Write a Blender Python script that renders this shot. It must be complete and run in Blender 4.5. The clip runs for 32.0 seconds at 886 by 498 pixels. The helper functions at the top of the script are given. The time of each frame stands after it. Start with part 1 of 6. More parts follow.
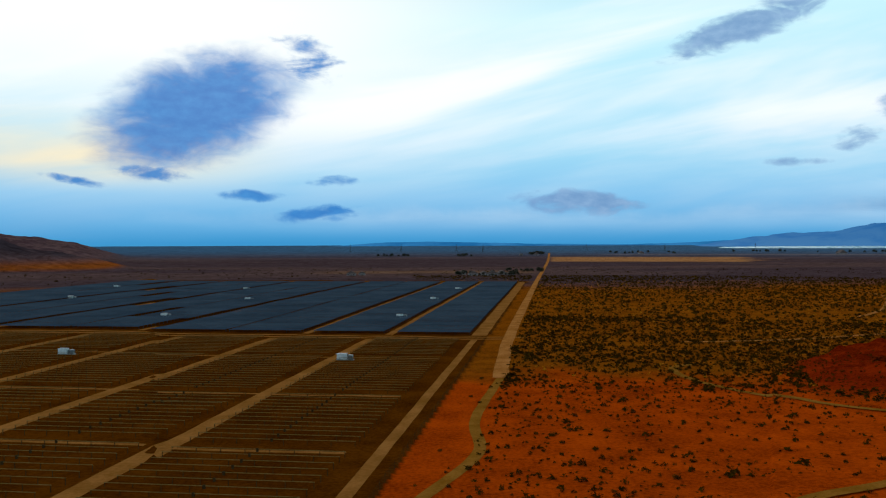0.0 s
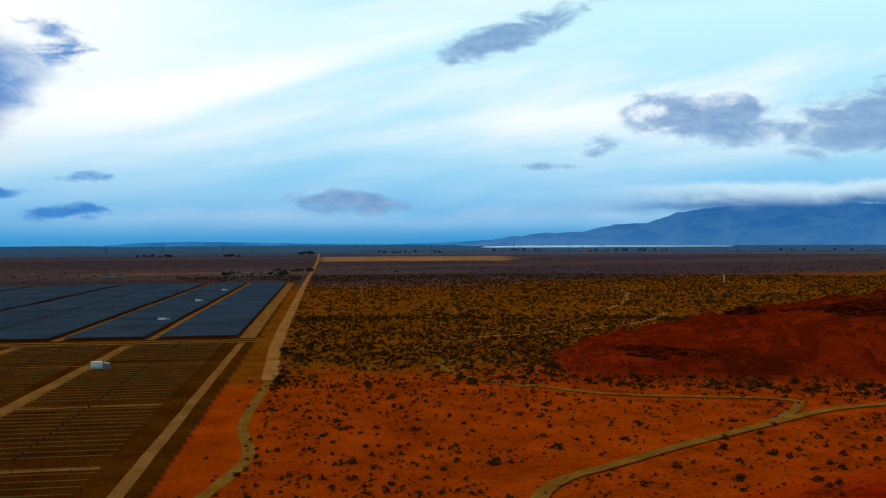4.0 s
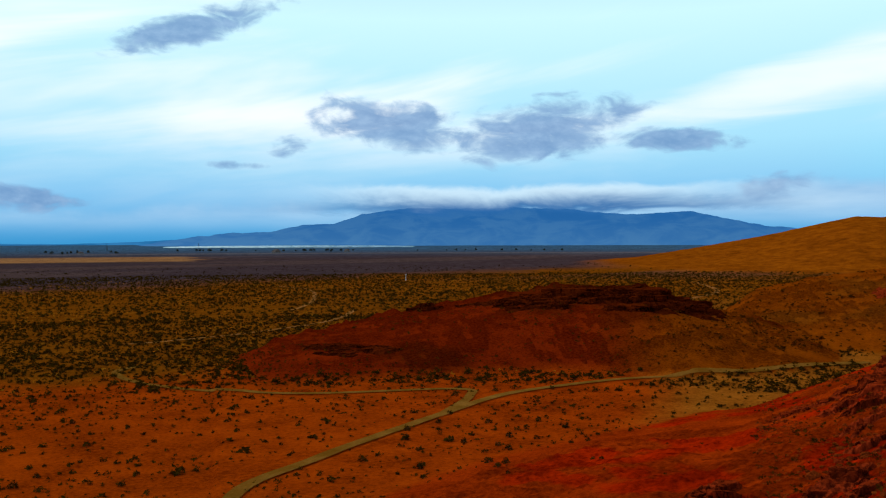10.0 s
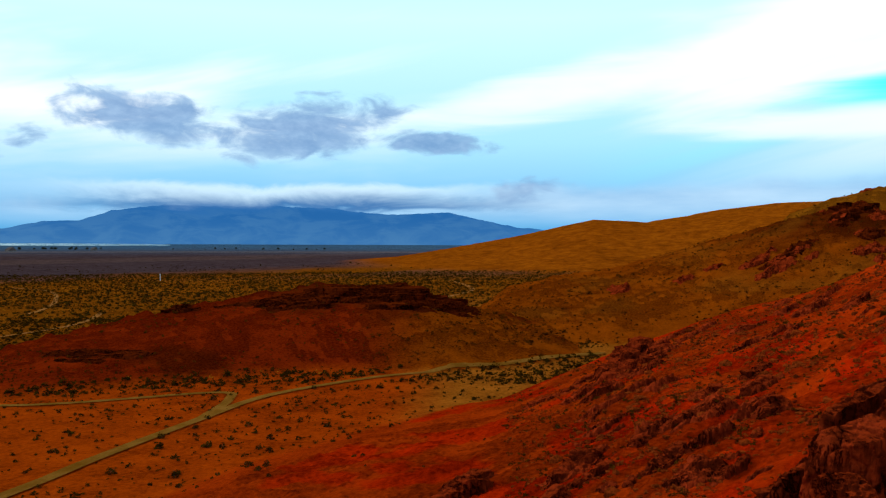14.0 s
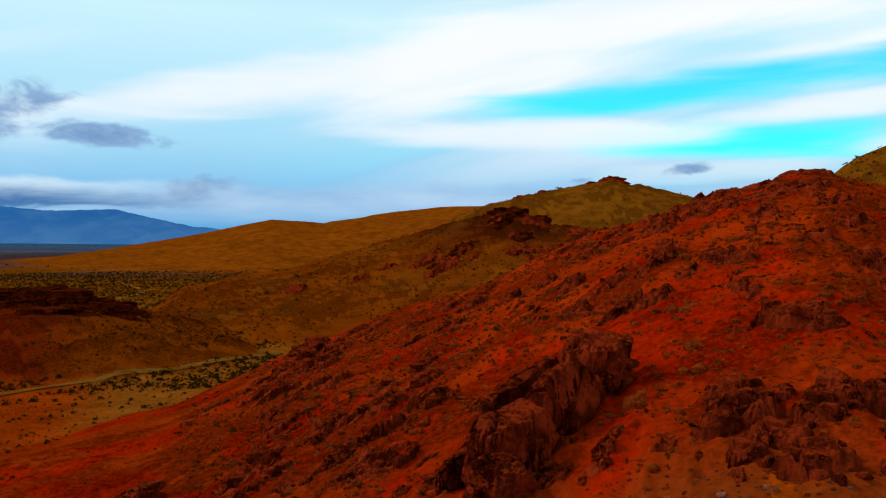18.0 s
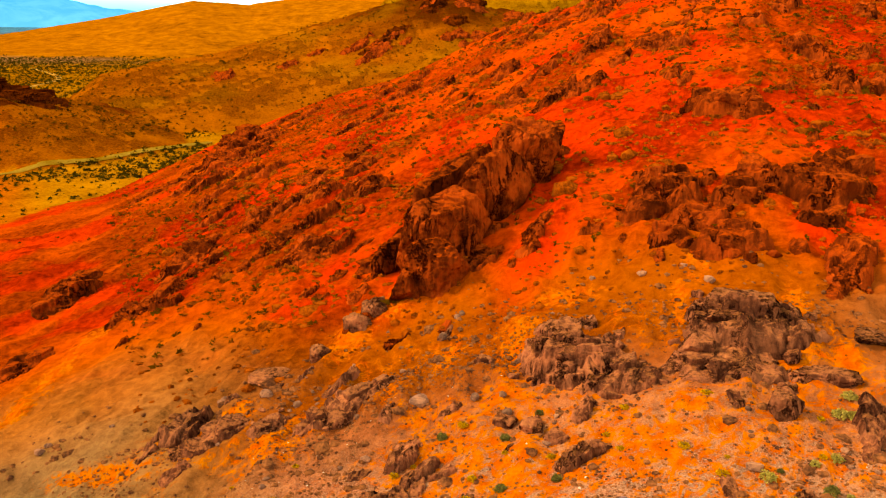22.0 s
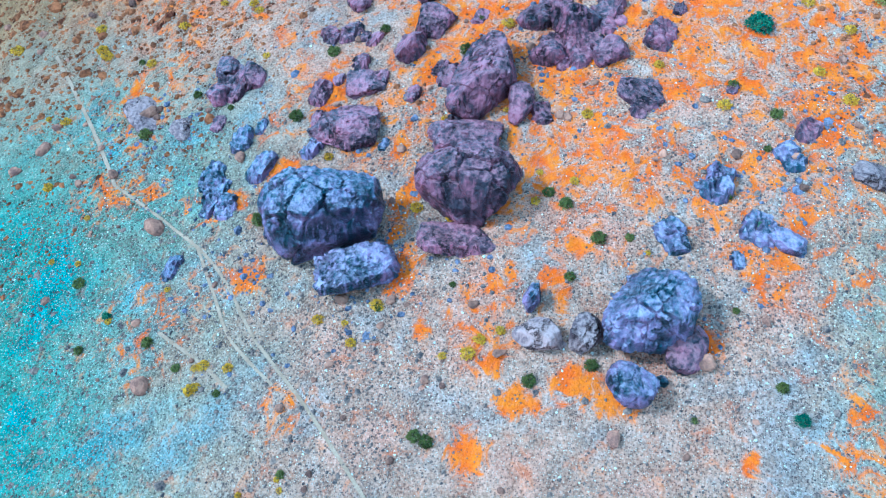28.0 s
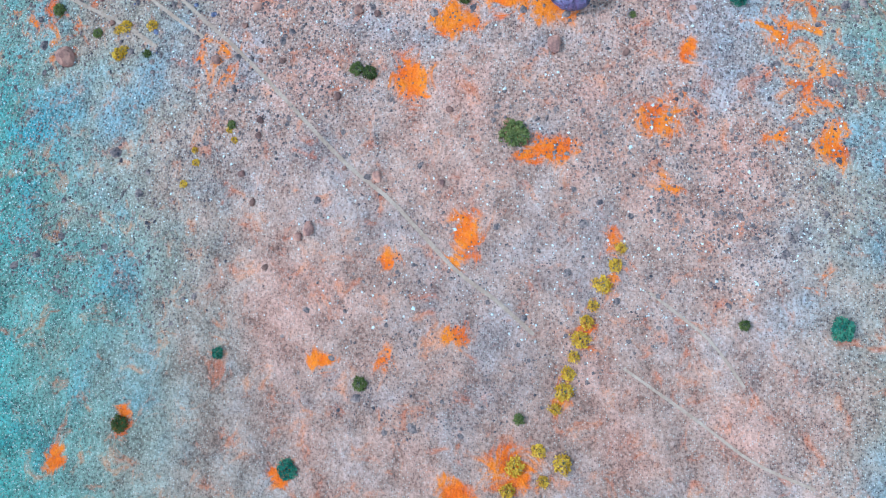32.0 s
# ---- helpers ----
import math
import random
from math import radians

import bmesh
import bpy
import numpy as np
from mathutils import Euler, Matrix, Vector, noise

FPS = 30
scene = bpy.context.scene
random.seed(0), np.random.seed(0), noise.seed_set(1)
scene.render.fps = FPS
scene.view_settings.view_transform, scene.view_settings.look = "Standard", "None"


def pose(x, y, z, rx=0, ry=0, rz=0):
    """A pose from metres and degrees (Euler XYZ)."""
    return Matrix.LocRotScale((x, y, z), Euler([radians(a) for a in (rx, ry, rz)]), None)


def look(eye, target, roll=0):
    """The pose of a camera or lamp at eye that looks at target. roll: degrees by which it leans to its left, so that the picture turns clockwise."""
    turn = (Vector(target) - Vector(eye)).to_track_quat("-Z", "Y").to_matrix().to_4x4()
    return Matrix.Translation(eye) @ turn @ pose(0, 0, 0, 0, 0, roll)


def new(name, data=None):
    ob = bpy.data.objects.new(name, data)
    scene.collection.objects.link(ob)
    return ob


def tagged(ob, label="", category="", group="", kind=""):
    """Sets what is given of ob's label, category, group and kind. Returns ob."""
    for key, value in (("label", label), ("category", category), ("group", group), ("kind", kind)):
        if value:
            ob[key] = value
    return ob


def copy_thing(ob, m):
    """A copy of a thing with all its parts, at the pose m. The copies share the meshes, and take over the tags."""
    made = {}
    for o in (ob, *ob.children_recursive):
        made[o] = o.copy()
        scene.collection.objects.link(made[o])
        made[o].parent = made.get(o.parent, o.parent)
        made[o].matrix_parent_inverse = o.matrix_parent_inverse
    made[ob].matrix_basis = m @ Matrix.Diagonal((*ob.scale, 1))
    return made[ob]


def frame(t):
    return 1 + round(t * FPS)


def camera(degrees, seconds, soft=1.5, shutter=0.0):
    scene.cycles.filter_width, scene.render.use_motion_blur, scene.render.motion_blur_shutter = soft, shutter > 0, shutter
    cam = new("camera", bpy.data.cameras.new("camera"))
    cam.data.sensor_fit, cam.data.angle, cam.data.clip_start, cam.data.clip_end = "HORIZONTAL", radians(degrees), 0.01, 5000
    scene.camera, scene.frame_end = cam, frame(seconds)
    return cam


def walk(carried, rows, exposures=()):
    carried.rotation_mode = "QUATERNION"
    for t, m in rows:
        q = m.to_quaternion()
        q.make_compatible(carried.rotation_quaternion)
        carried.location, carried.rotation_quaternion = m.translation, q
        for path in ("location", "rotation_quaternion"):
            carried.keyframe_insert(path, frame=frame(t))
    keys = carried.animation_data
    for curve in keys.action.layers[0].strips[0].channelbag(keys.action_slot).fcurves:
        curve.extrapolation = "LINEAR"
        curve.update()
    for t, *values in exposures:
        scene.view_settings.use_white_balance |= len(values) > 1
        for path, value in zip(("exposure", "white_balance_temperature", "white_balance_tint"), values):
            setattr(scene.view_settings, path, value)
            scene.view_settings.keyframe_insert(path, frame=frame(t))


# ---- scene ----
from functools import lru_cache

# ---------------------------------------------------------------- camera
# A drone hovers over the foot of a rocky hill, turns to its right and then tilts its camera down.
cam = camera(54.6, 32.0, 1.2)
EYE = 55.0
TURNS = [  # seconds, yaw, pitch, roll
    (0.0, 0.000, -0.440, 0.213),
    (0.5, -1.371, -0.432, 0.244),
    (1.0, -3.405, -0.456, 0.230),
    (1.5, -5.568, -0.486, 0.243),
    (2.0, -7.402, -0.486, 0.360),
    (2.5, -9.768, -0.484, 0.371),
    (3.0, -12.053, -0.489, 0.358),
    (3.5, -13.780, -0.501, 0.323),
    (5.5, -19.657, -0.548, 0.321),
    (6.0, -21.254, -0.564, 0.294),
    (6.5, -22.875, -0.576, 0.261),
    (7.0, -24.597, -0.577, 0.250),
    (7.5, -26.362, -0.559, 0.265),
    (8.0, -28.118, -0.566, 0.243),
    (8.5, -29.874, -0.548, 0.189),
    (9.0, -32.107, -0.539, 0.222),
    (9.5, -34.097, -0.548, 0.202),
    (10.0, -35.889, -0.572, 0.163),
    (10.5, -37.682, -0.577, 0.159),
    (11.0, -40.254, -0.575, 0.127),
    (11.5, -42.474, -0.577, 0.052),
    (12.0, -44.282, -0.582, 0.007),
    (12.5, -46.118, -0.593, -0.037),
    (13.0, -47.957, -0.609, -0.108),
    (13.5, -49.793, -0.598, -0.172),
    (14.0, -51.634, -0.598, -0.240),
    (14.5, -53.561, -0.591, -0.251),
    (16.5, -62.133, -0.528, -0.426),
    (17.0, -65.401, -0.511, -0.488),
    (17.5, -68.861, -0.479, -0.532),
    (18.0, -72.896, -0.429, -0.657),
    (18.5, -76.225, -0.414, -0.691),
    (19.0, -76.894, -0.419, -0.718),
    (19.5, -77.108, -0.467, -0.701),
    (20.0, -77.005, -1.299, -0.740),
    (20.5, -76.961, -4.852, -0.773),
    (21.0, -77.310, -8.423, -0.796),
    (21.5, -77.233, -11.342, -0.804),
    (22.0, -77.297, -14.450, -0.881),
    (22.5, -77.287, -17.537, -0.835),
    (23.0, -77.204, -20.566, -0.818),
    (23.5, -77.130, -23.621, -0.816),
    (24.0, -77.086, -26.673, -0.812),
    (24.5, -77.575, -29.762, -0.825),
    (25.0, -77.979, -32.870, -0.832),
    (25.5, -78.114, -35.956, -0.747),
    (27.5, -78.226, -48.227, -0.562),
    (28.0, -78.303, -51.366, -0.490),
    (28.5, -78.381, -54.487, -0.444),
    (29.0, -78.454, -57.604, -0.401),
    (29.5, -78.499, -60.693, -0.400),
    (30.0, -79.186, -63.750, -0.377),
    (30.5, -81.272, -66.805, -0.389),
    (31.0, -83.635, -69.864, -0.398),
    (31.5, -85.455, -72.931, -0.403),
    (32.0, -86.955, -75.981, -0.359),
]
EXPOSURES = [  # seconds, stops, kelvin, tint
    (0.0, -0.06, 6500, 9), (7.0, -0.04, 6500, 9), (10.0, 0.0, 6500, 9), (12.0, 0.1, 6500, 9), (14.0, 0.12, 6500, 9), (17.0, 0.02, 6500, 10), (18.5, -0.12, 6500, 13), (20.0, 0.1, 6550, 13), (21.0, 0.6, 6900, 14), (21.5, 1.1, 7800, 2), (22.0, 2.1, 10000, -24), (22.5, 3.0, 30000, -42), (23.0, 3.4, 26000, -56), (23.5, 3.5, 9500, -58),
    (24.0, 3.55, 5900, -57), (24.5, 3.4, 4300, -58), (25.0, 3.37, 3850, -60), (25.5, 3.08, 3200, -66), (27.5, 2.56, 2900, -43), (28.5, 2.56, 3040, -34), (30.0, 2.58, 3420, -25), (32.0, 2.32, 3280, -30),
]
walk(cam, [(t, pose(0, 0, EYE, 90 + pitch, roll, yaw)) for t, yaw, pitch, roll in TURNS], EXPOSURES)

# ---------------------------------------------------------------- sky and sun
class Nodes:
    """A short way to write node trees."""

    def __init__(self, tree):
        self.tree = tree
        self.tree.nodes.clear()

    def add(self, kind):
        return self.tree.nodes.new(kind)

    def put(self, socket, value):
        if isinstance(value, bpy.types.NodeSocket):
            self.tree.links.new(value, socket)
        elif value is not None:
            socket.default_value = value

    def math(self, op, a, b=None, c=None, clamp=False):
        node = self.add("ShaderNodeMath")
        node.operation, node.use_clamp = op, clamp
        for socket, value in zip(node.inputs, (a, b, c)):
            self.put(socket, value)
        return node.outputs[0]

    def span(self, value, lo, hi, to_lo=0.0, to_hi=1.0):
        node = self.add("ShaderNodeMapRange")
        node.interpolation_type = "SMOOTHSTEP"
        for socket, v in zip(node.inputs, (value, lo, hi, to_lo, to_hi)):
            self.put(socket, v)
        return node.outputs[0]

    def xyz(self, x, y, z):
        node = self.add("ShaderNodeCombineXYZ")
        for socket, v in zip(node.inputs, (x, y, z)):
            self.put(socket, v)
        return node.outputs[0]

    def noise(self, vector, scale, detail=4.0, rough=0.55, warp=0.0):
        node = self.add("ShaderNodeTexNoise")
        self.put(node.inputs["Vector"], vector)
        for key, v in (("Scale", scale), ("Detail", detail), ("Roughness", rough), ("Distortion", warp)):
            node.inputs[key].default_value = v
        return node.outputs["Fac"]

    def mix(self, fac, a, b, blend="MIX"):
        node = self.add("ShaderNodeMix")
        node.data_type, node.blend_type = "RGBA", blend
        for socket, v in ((node.inputs[0], fac), (node.inputs[6], a), (node.inputs[7], b)):
            self.put(socket, (*v, 1) if isinstance(v, tuple) and len(v) == 3 else v)
        return node.outputs[2]

    def ramp(self, fac, stops):
        node = self.add("ShaderNodeValToRGB")
        self.put(node.inputs[0], fac)
        el = node.color_ramp.elements
        while len(el) < len(stops):
            el.new(0.5)
        for e, (at, colour) in zip(el, stops):
            e.position, e.color = at, (*colour, 1)
        return node.outputs[0]


SUN_AZ, SUN_EL = -8.0, 42.0
CLOUDS = [  # bearing, height, half width and half height in degrees, lean
    (-15.9, 8.5, 6.2, 3.1, 20), (-9.1, 11.9, 2.3, 1.5, -20), (19.6, 13.4, 4.8, 0.9, 17), (-12.9, 3.1, 2.2, 0.4, 0), (-7.4, 4.1, 1.6, 0.4, 0), (-8.4, 1.9, 2.7, 0.6, 5),
    (9.2, 2.6, 3.5, 0.7, -3), (-18.7, 4.5, 2.6, 0.5, -5), (32.4, 7.7, 4.9, 1.3, -8), (42.4, 7.3, 5.4, 1.7, 10), (50.9, 6.5, 3.6, 0.7, -4), (25.8, 6.2, 1.3, 0.7, 10),
    (57.3, 3.4, 3.0, 0.8, 5), (88.8, 4.9, 1.8, 0.4, 8), (22.1, 4.9, 1.9, 0.3, 0), (-23.3, 3.9, 1.9, 0.3, -10), (44.0, 3.2, 2.5, 0.2, 0), (82.0, 4.1, 1.1, 0.3, 0),
]
BANDS = [(89.5, 4.7, 7.5, 0.7, 2), (65.0, 10.6, 16.0, 1.7, 10), (79.0, 7.2, 12.0, 1.0, 0), (98.0, 8.6, 9.0, 0.8, 5), (103.0, 6.5, 4.5, 0.6, 5), (84.0, 14.5, 14.0, 1.6, 6)]
GAPS = [(92.0, 10.2, 17.0, 1.2, 5), (92.5, 6.7, 10.5, 1.2, 0), (106.0, 12.0, 6.0, 1.4, 8)]
world = bpy.data.worlds.new("sky")
scene.world = world
world.use_nodes = True
n = Nodes(world.node_tree)
way = n.add("ShaderNodeTexCoord").outputs["Generated"]
part_xyz = n.add("ShaderNodeSeparateXYZ")
n.put(part_xyz.inputs[0], way)
dx, dy, dz = part_xyz.outputs
az = n.math("MULTIPLY", n.math("ARCTAN2", dx, dy), 57.2958)
el = n.math("MULTIPLY", n.math("ARCSINE", dz), 57.2958)
sky = n.add("ShaderNodeTexSky")
sky.sky_type, sky.sun_disc = "NISHITA", False
sky.sun_elevation, sky.sun_rotation, sky.altitude = radians(SUN_EL), radians(SUN_AZ), 700
sky.air_density, sky.dust_density, sky.ozone_density = 1.0, 0.6, 2.0
clear = n.mix(1.0, sky.outputs[0], (0.012, 0.24, 0.22), "MULTIPLY")
# high layer of streaked cloud
slant = n.math("ADD", el, n.math("MULTIPLY", az, -0.16))
flow = n.xyz(n.math("MULTIPLY", az, 0.028), n.math("MULTIPLY", slant, 0.17), 3.0)
thick = n.noise(flow, 1.0, 5.0, 0.5, 0.5)
broad = n.noise(n.xyz(n.math("MULTIPLY", az, 0.02), n.math("MULTIPLY", slant, 0.06), 8.0), 1.0, 2.0, 0.5)
open_sky = n.span(az, 62.0, 92.0, 0.0, 0.06)
cover = n.span(n.math("SUBTRACT", n.math("ADD", thick, n.math("MULTIPLY", broad, 0.35)), open_sky), 0.40, 0.62)
veil = n.ramp(n.math("DIVIDE", el, 40.0), [(0.0, (0.05, 0.32, 0.66)), (0.03, (0.11, 0.44, 0.8)), (0.075, (0.24, 0.58, 0.91)), (0.16, (0.4, 0.78, 1.0)), (0.36, (0.64, 0.97, 1.08)), (0.62, (0.36, 0.52, 0.62)), (1.0, (0.2, 0.3, 0.38))])
bright = n.ramp(n.math("DIVIDE", el, 40.0), [(0.0, (0.06, 0.34, 0.68)), (0.05, (0.24, 0.54, 0.86)), (0.11, (0.5, 0.78, 0.98)), (0.2, (0.98, 1.05, 1.1)), (0.4, (1.08, 1.1, 1.1)), (0.65, (0.6, 0.64, 0.68)), (1.0, (0.36, 0.4, 0.44))])
layer = n.mix(n.span(thick, 0.42, 0.66), veil, bright)
heaven = n.mix(cover, n.mix(n.span(az, 55.0, 85.0, 0.0, 0.35), veil, clear), layer)
# broad bands of white cloud, and the clear gaps between them
drift = n.noise(n.xyz(n.math("MULTIPLY", az, 0.07), n.math("MULTIPLY", el, 0.5), 2.0), 1.0, 5.0, 0.55, 0.4)


def band(c_az, c_el, c_w, c_h, lean):
    cs, sn = math.cos(radians(lean)), math.sin(radians(lean))
    da, de = n.math("SUBTRACT", az, c_az), n.math("SUBTRACT", el, c_el)
    u = n.math("ADD", n.math("MULTIPLY", da, cs / c_w), n.math("MULTIPLY", de, sn / c_w))
    v = n.math("ADD", n.math("MULTIPLY", da, -sn / c_h), n.math("MULTIPLY", de, cs / c_h))
    out = n.math("ADD", n.math("MULTIPLY", u, u), n.math("MULTIPLY", v, v))
    return n.span(n.math("ADD", out, n.math("MULTIPLY", n.math("SUBTRACT", drift, 0.5), 2.6)), 1.7, 0.0)


for at in GAPS:
    heaven = n.mix(n.math("MULTIPLY", band(*at), 0.95), heaven, clear)
for at in BANDS:
    heaven = n.mix(n.math("MULTIPLY", band(*at), 0.82), heaven, n.mix(n.span(el, 3.0, 8.0), (0.6, 0.84, 0.98), (1.0, 1.05, 1.08)))
# glow round the hidden sun and the warm rim under it
glow = n.math("MULTIPLY", n.span(az, 12.0, -12.0), n.math("MULTIPLY", n.span(el, 4.0, 13.0), n.span(el, 34.0, 22.0)))
heaven = n.mix(n.math("MULTIPLY", glow, 0.8), heaven, (1.15, 1.12, 1.08))
warm = n.math("MULTIPLY", n.math("MULTIPLY", n.span(az, -8.0, -24.0), n.span(el, 3.0, 5.5)), n.span(el, 9.0, 6.0))
heaven = n.mix(n.math("MULTIPLY", warm, n.span(thick, 0.35, 0.6)), heaven, (1.1, 0.92, 0.6))
# low bank over the far mountains
bank_edge = n.math("ADD", n.math("MULTIPLY", n.noise(n.xyz(n.math("MULTIPLY", az, 0.09), n.math("MULTIPLY", el, 0.1), 1.0), 1.0, 6.0, 0.6), 3.0), -1.1)
bank = n.math("MULTIPLY", n.span(n.math("SUBTRACT", n.math("SUBTRACT", el, bank_edge), n.span(az, 46.0, 62.0, 0.0, 1.7)), 2.2, 1.0), n.span(az, -26.0, -8.0))
bank_noise = n.noise(n.xyz(n.math("MULTIPLY", az, 0.12), n.math("MULTIPLY", el, 0.6), 5.0), 1.0, 5.0, 0.55)
heaven = n.mix(n.math("MULTIPLY", bank, n.span(el, 0.2, 2.6)), heaven, n.mix(bank_noise, (0.16, 0.42, 0.75), (0.6, 0.82, 1.0)))
# separate dark clouds
fray = n.noise(n.xyz(n.math("MULTIPLY", az, 0.34), n.math("MULTIPLY", el, 0.75), 0.0), 1.0, 6.0, 0.54, 0.7)
fray2 = n.noise(n.xyz(n.math("MULTIPLY", az, 0.8), n.math("MULTIPLY", el, 1.5), 4.0), 1.0, 6.0, 0.58)
dark = None
for c_az, c_el, c_w, c_h, lean in CLOUDS:
    cs, sn = math.cos(radians(lean)), math.sin(radians(lean))
    da, de = n.math("SUBTRACT", az, c_az), n.math("SUBTRACT", el, c_el)
    u = n.math("ADD", n.math("MULTIPLY", da, cs / c_w), n.math("MULTIPLY", de, sn / c_w))
    v = n.math("ADD", n.math("MULTIPLY", da, -sn / c_h), n.math("MULTIPLY", de, cs / c_h))
    far_out = n.math("ADD", n.math("MULTIPLY", u, u), n.math("MULTIPLY", v, v))
    body = n.math("SUBTRACT", n.math("ADD", 1.5 if c_w > 3.2 else 1.0, n.math("MULTIPLY", n.math("SUBTRACT", fray, 0.5), 1.3 if c_w > 5.8 else 3.8)), far_out)
    body = n.math("ADD", body, n.math("MULTIPLY", n.math("SUBTRACT", fray2, 0.5), 0.6 if c_w > 5.8 else 1.9))
    dark = body if dark is None else n.math("MAXIMUM", dark, body)
shade = n.span(dark, -0.25, 1.25)
inside = n.mix(n.span(fray2, 0.25, 0.9), n.mix(n.span(az, -5.0, 10.0), (0.026, 0.19, 0.58), (0.17, 0.33, 0.6)), n.mix(n.span(az, -5.0, 10.0), (0.06, 0.3, 0.72), (0.33, 0.52, 0.78)))
heaven = n.mix(n.math("MULTIPLY", shade, 0.92), heaven, inside)
# below the horizon
heaven = n.mix(n.span(el, -0.6, -2.0), heaven, (0.12, 0.1, 0.08))
back = n.add("ShaderNodeBackground")
n.put(back.inputs[0], heaven)
back.inputs[1].default_value = 1.0
n.tree.links.new(back.outputs[0], n.add("ShaderNodeOutputWorld").inputs[0])

sun = new("sun", bpy.data.lights.new("sun", "SUN"))
sun.data.energy, sun.data.angle, sun.data.color = 1.5, radians(10), (1.0, 0.93, 0.84)
sun.matrix_world = look((0, 0, 0), (-math.sin(radians(SUN_AZ)) * math.cos(radians(SUN_EL)), -math.cos(radians(SUN_AZ)) * math.cos(radians(SUN_EL)), -math.sin(radians(SUN_EL))))
sun.location = (0, 0, 400)

# ---------------------------------------------------------------- materials
def surface(name, low, high, scale=1.0, rough=0.9, bump=0.3, fine=8.0, metal=0.0, speck=None, each=0.0, detail=5.0):
    """Two colours mixed by noise at two scales, with relief; scale: size of the larger blotches per metre."""
    m = bpy.data.materials.new(name)
    m.use_nodes = True
    k = Nodes(m.node_tree)
    at = k.add("ShaderNodeNewGeometry").outputs["Position"]
    big, small = k.noise(at, scale, detail), k.noise(at, scale * fine, 4.0, 0.6)
    blend = k.math("ADD", k.math("MULTIPLY", big, 0.62), k.math("MULTIPLY", small, 0.38))
    colour = k.mix(k.span(blend, 0.33, 0.67), low, high)
    if speck:
        colour = k.mix(k.span(k.noise(at, scale * fine * 2.3, 2.0), 0.62, 0.7), colour, speck)
    if each:
        own = k.add("ShaderNodeObjectInfo").outputs["Random"]
        colour = k.mix(1.0, colour, k.ramp(own, [(0.0, (1 - each,) * 3), (1.0, (1 + each, 1 + 0.8 * each, 1 + 0.6 * each))]), "MULTIPLY")
    if rough > 0.84:
        shader = k.add("ShaderNodeBsdfDiffuse")
        k.put(shader.inputs["Color"], colour)
        shader.inputs["Roughness"].default_value = 0.6
    else:
        shader = k.add("ShaderNodeBsdfPrincipled")
        k.put(shader.inputs["Base Color"], colour)
        k.put(shader.inputs["Roughness"], k.span(small, 0.2, 0.8, max(rough - 0.12, 0.05), min(rough + 0.08, 1.0)))
        shader.inputs["Metallic"].default_value = metal
        shader.inputs["Specular IOR Level"].default_value = 0.12 if rough > 0.6 else 0.5
    if bump:
        relief = k.add("ShaderNodeBump")
        relief.inputs["Strength"].default_value = bump
        relief.inputs["Distance"].default_value = 0.25 / scale
        k.put(relief.inputs["Height"], blend)
        k.put(shader.inputs["Normal"], relief.outputs[0])
    k.tree.links.new(shader.outputs[0], k.add("ShaderNodeOutputMaterial").inputs[0])
    return m


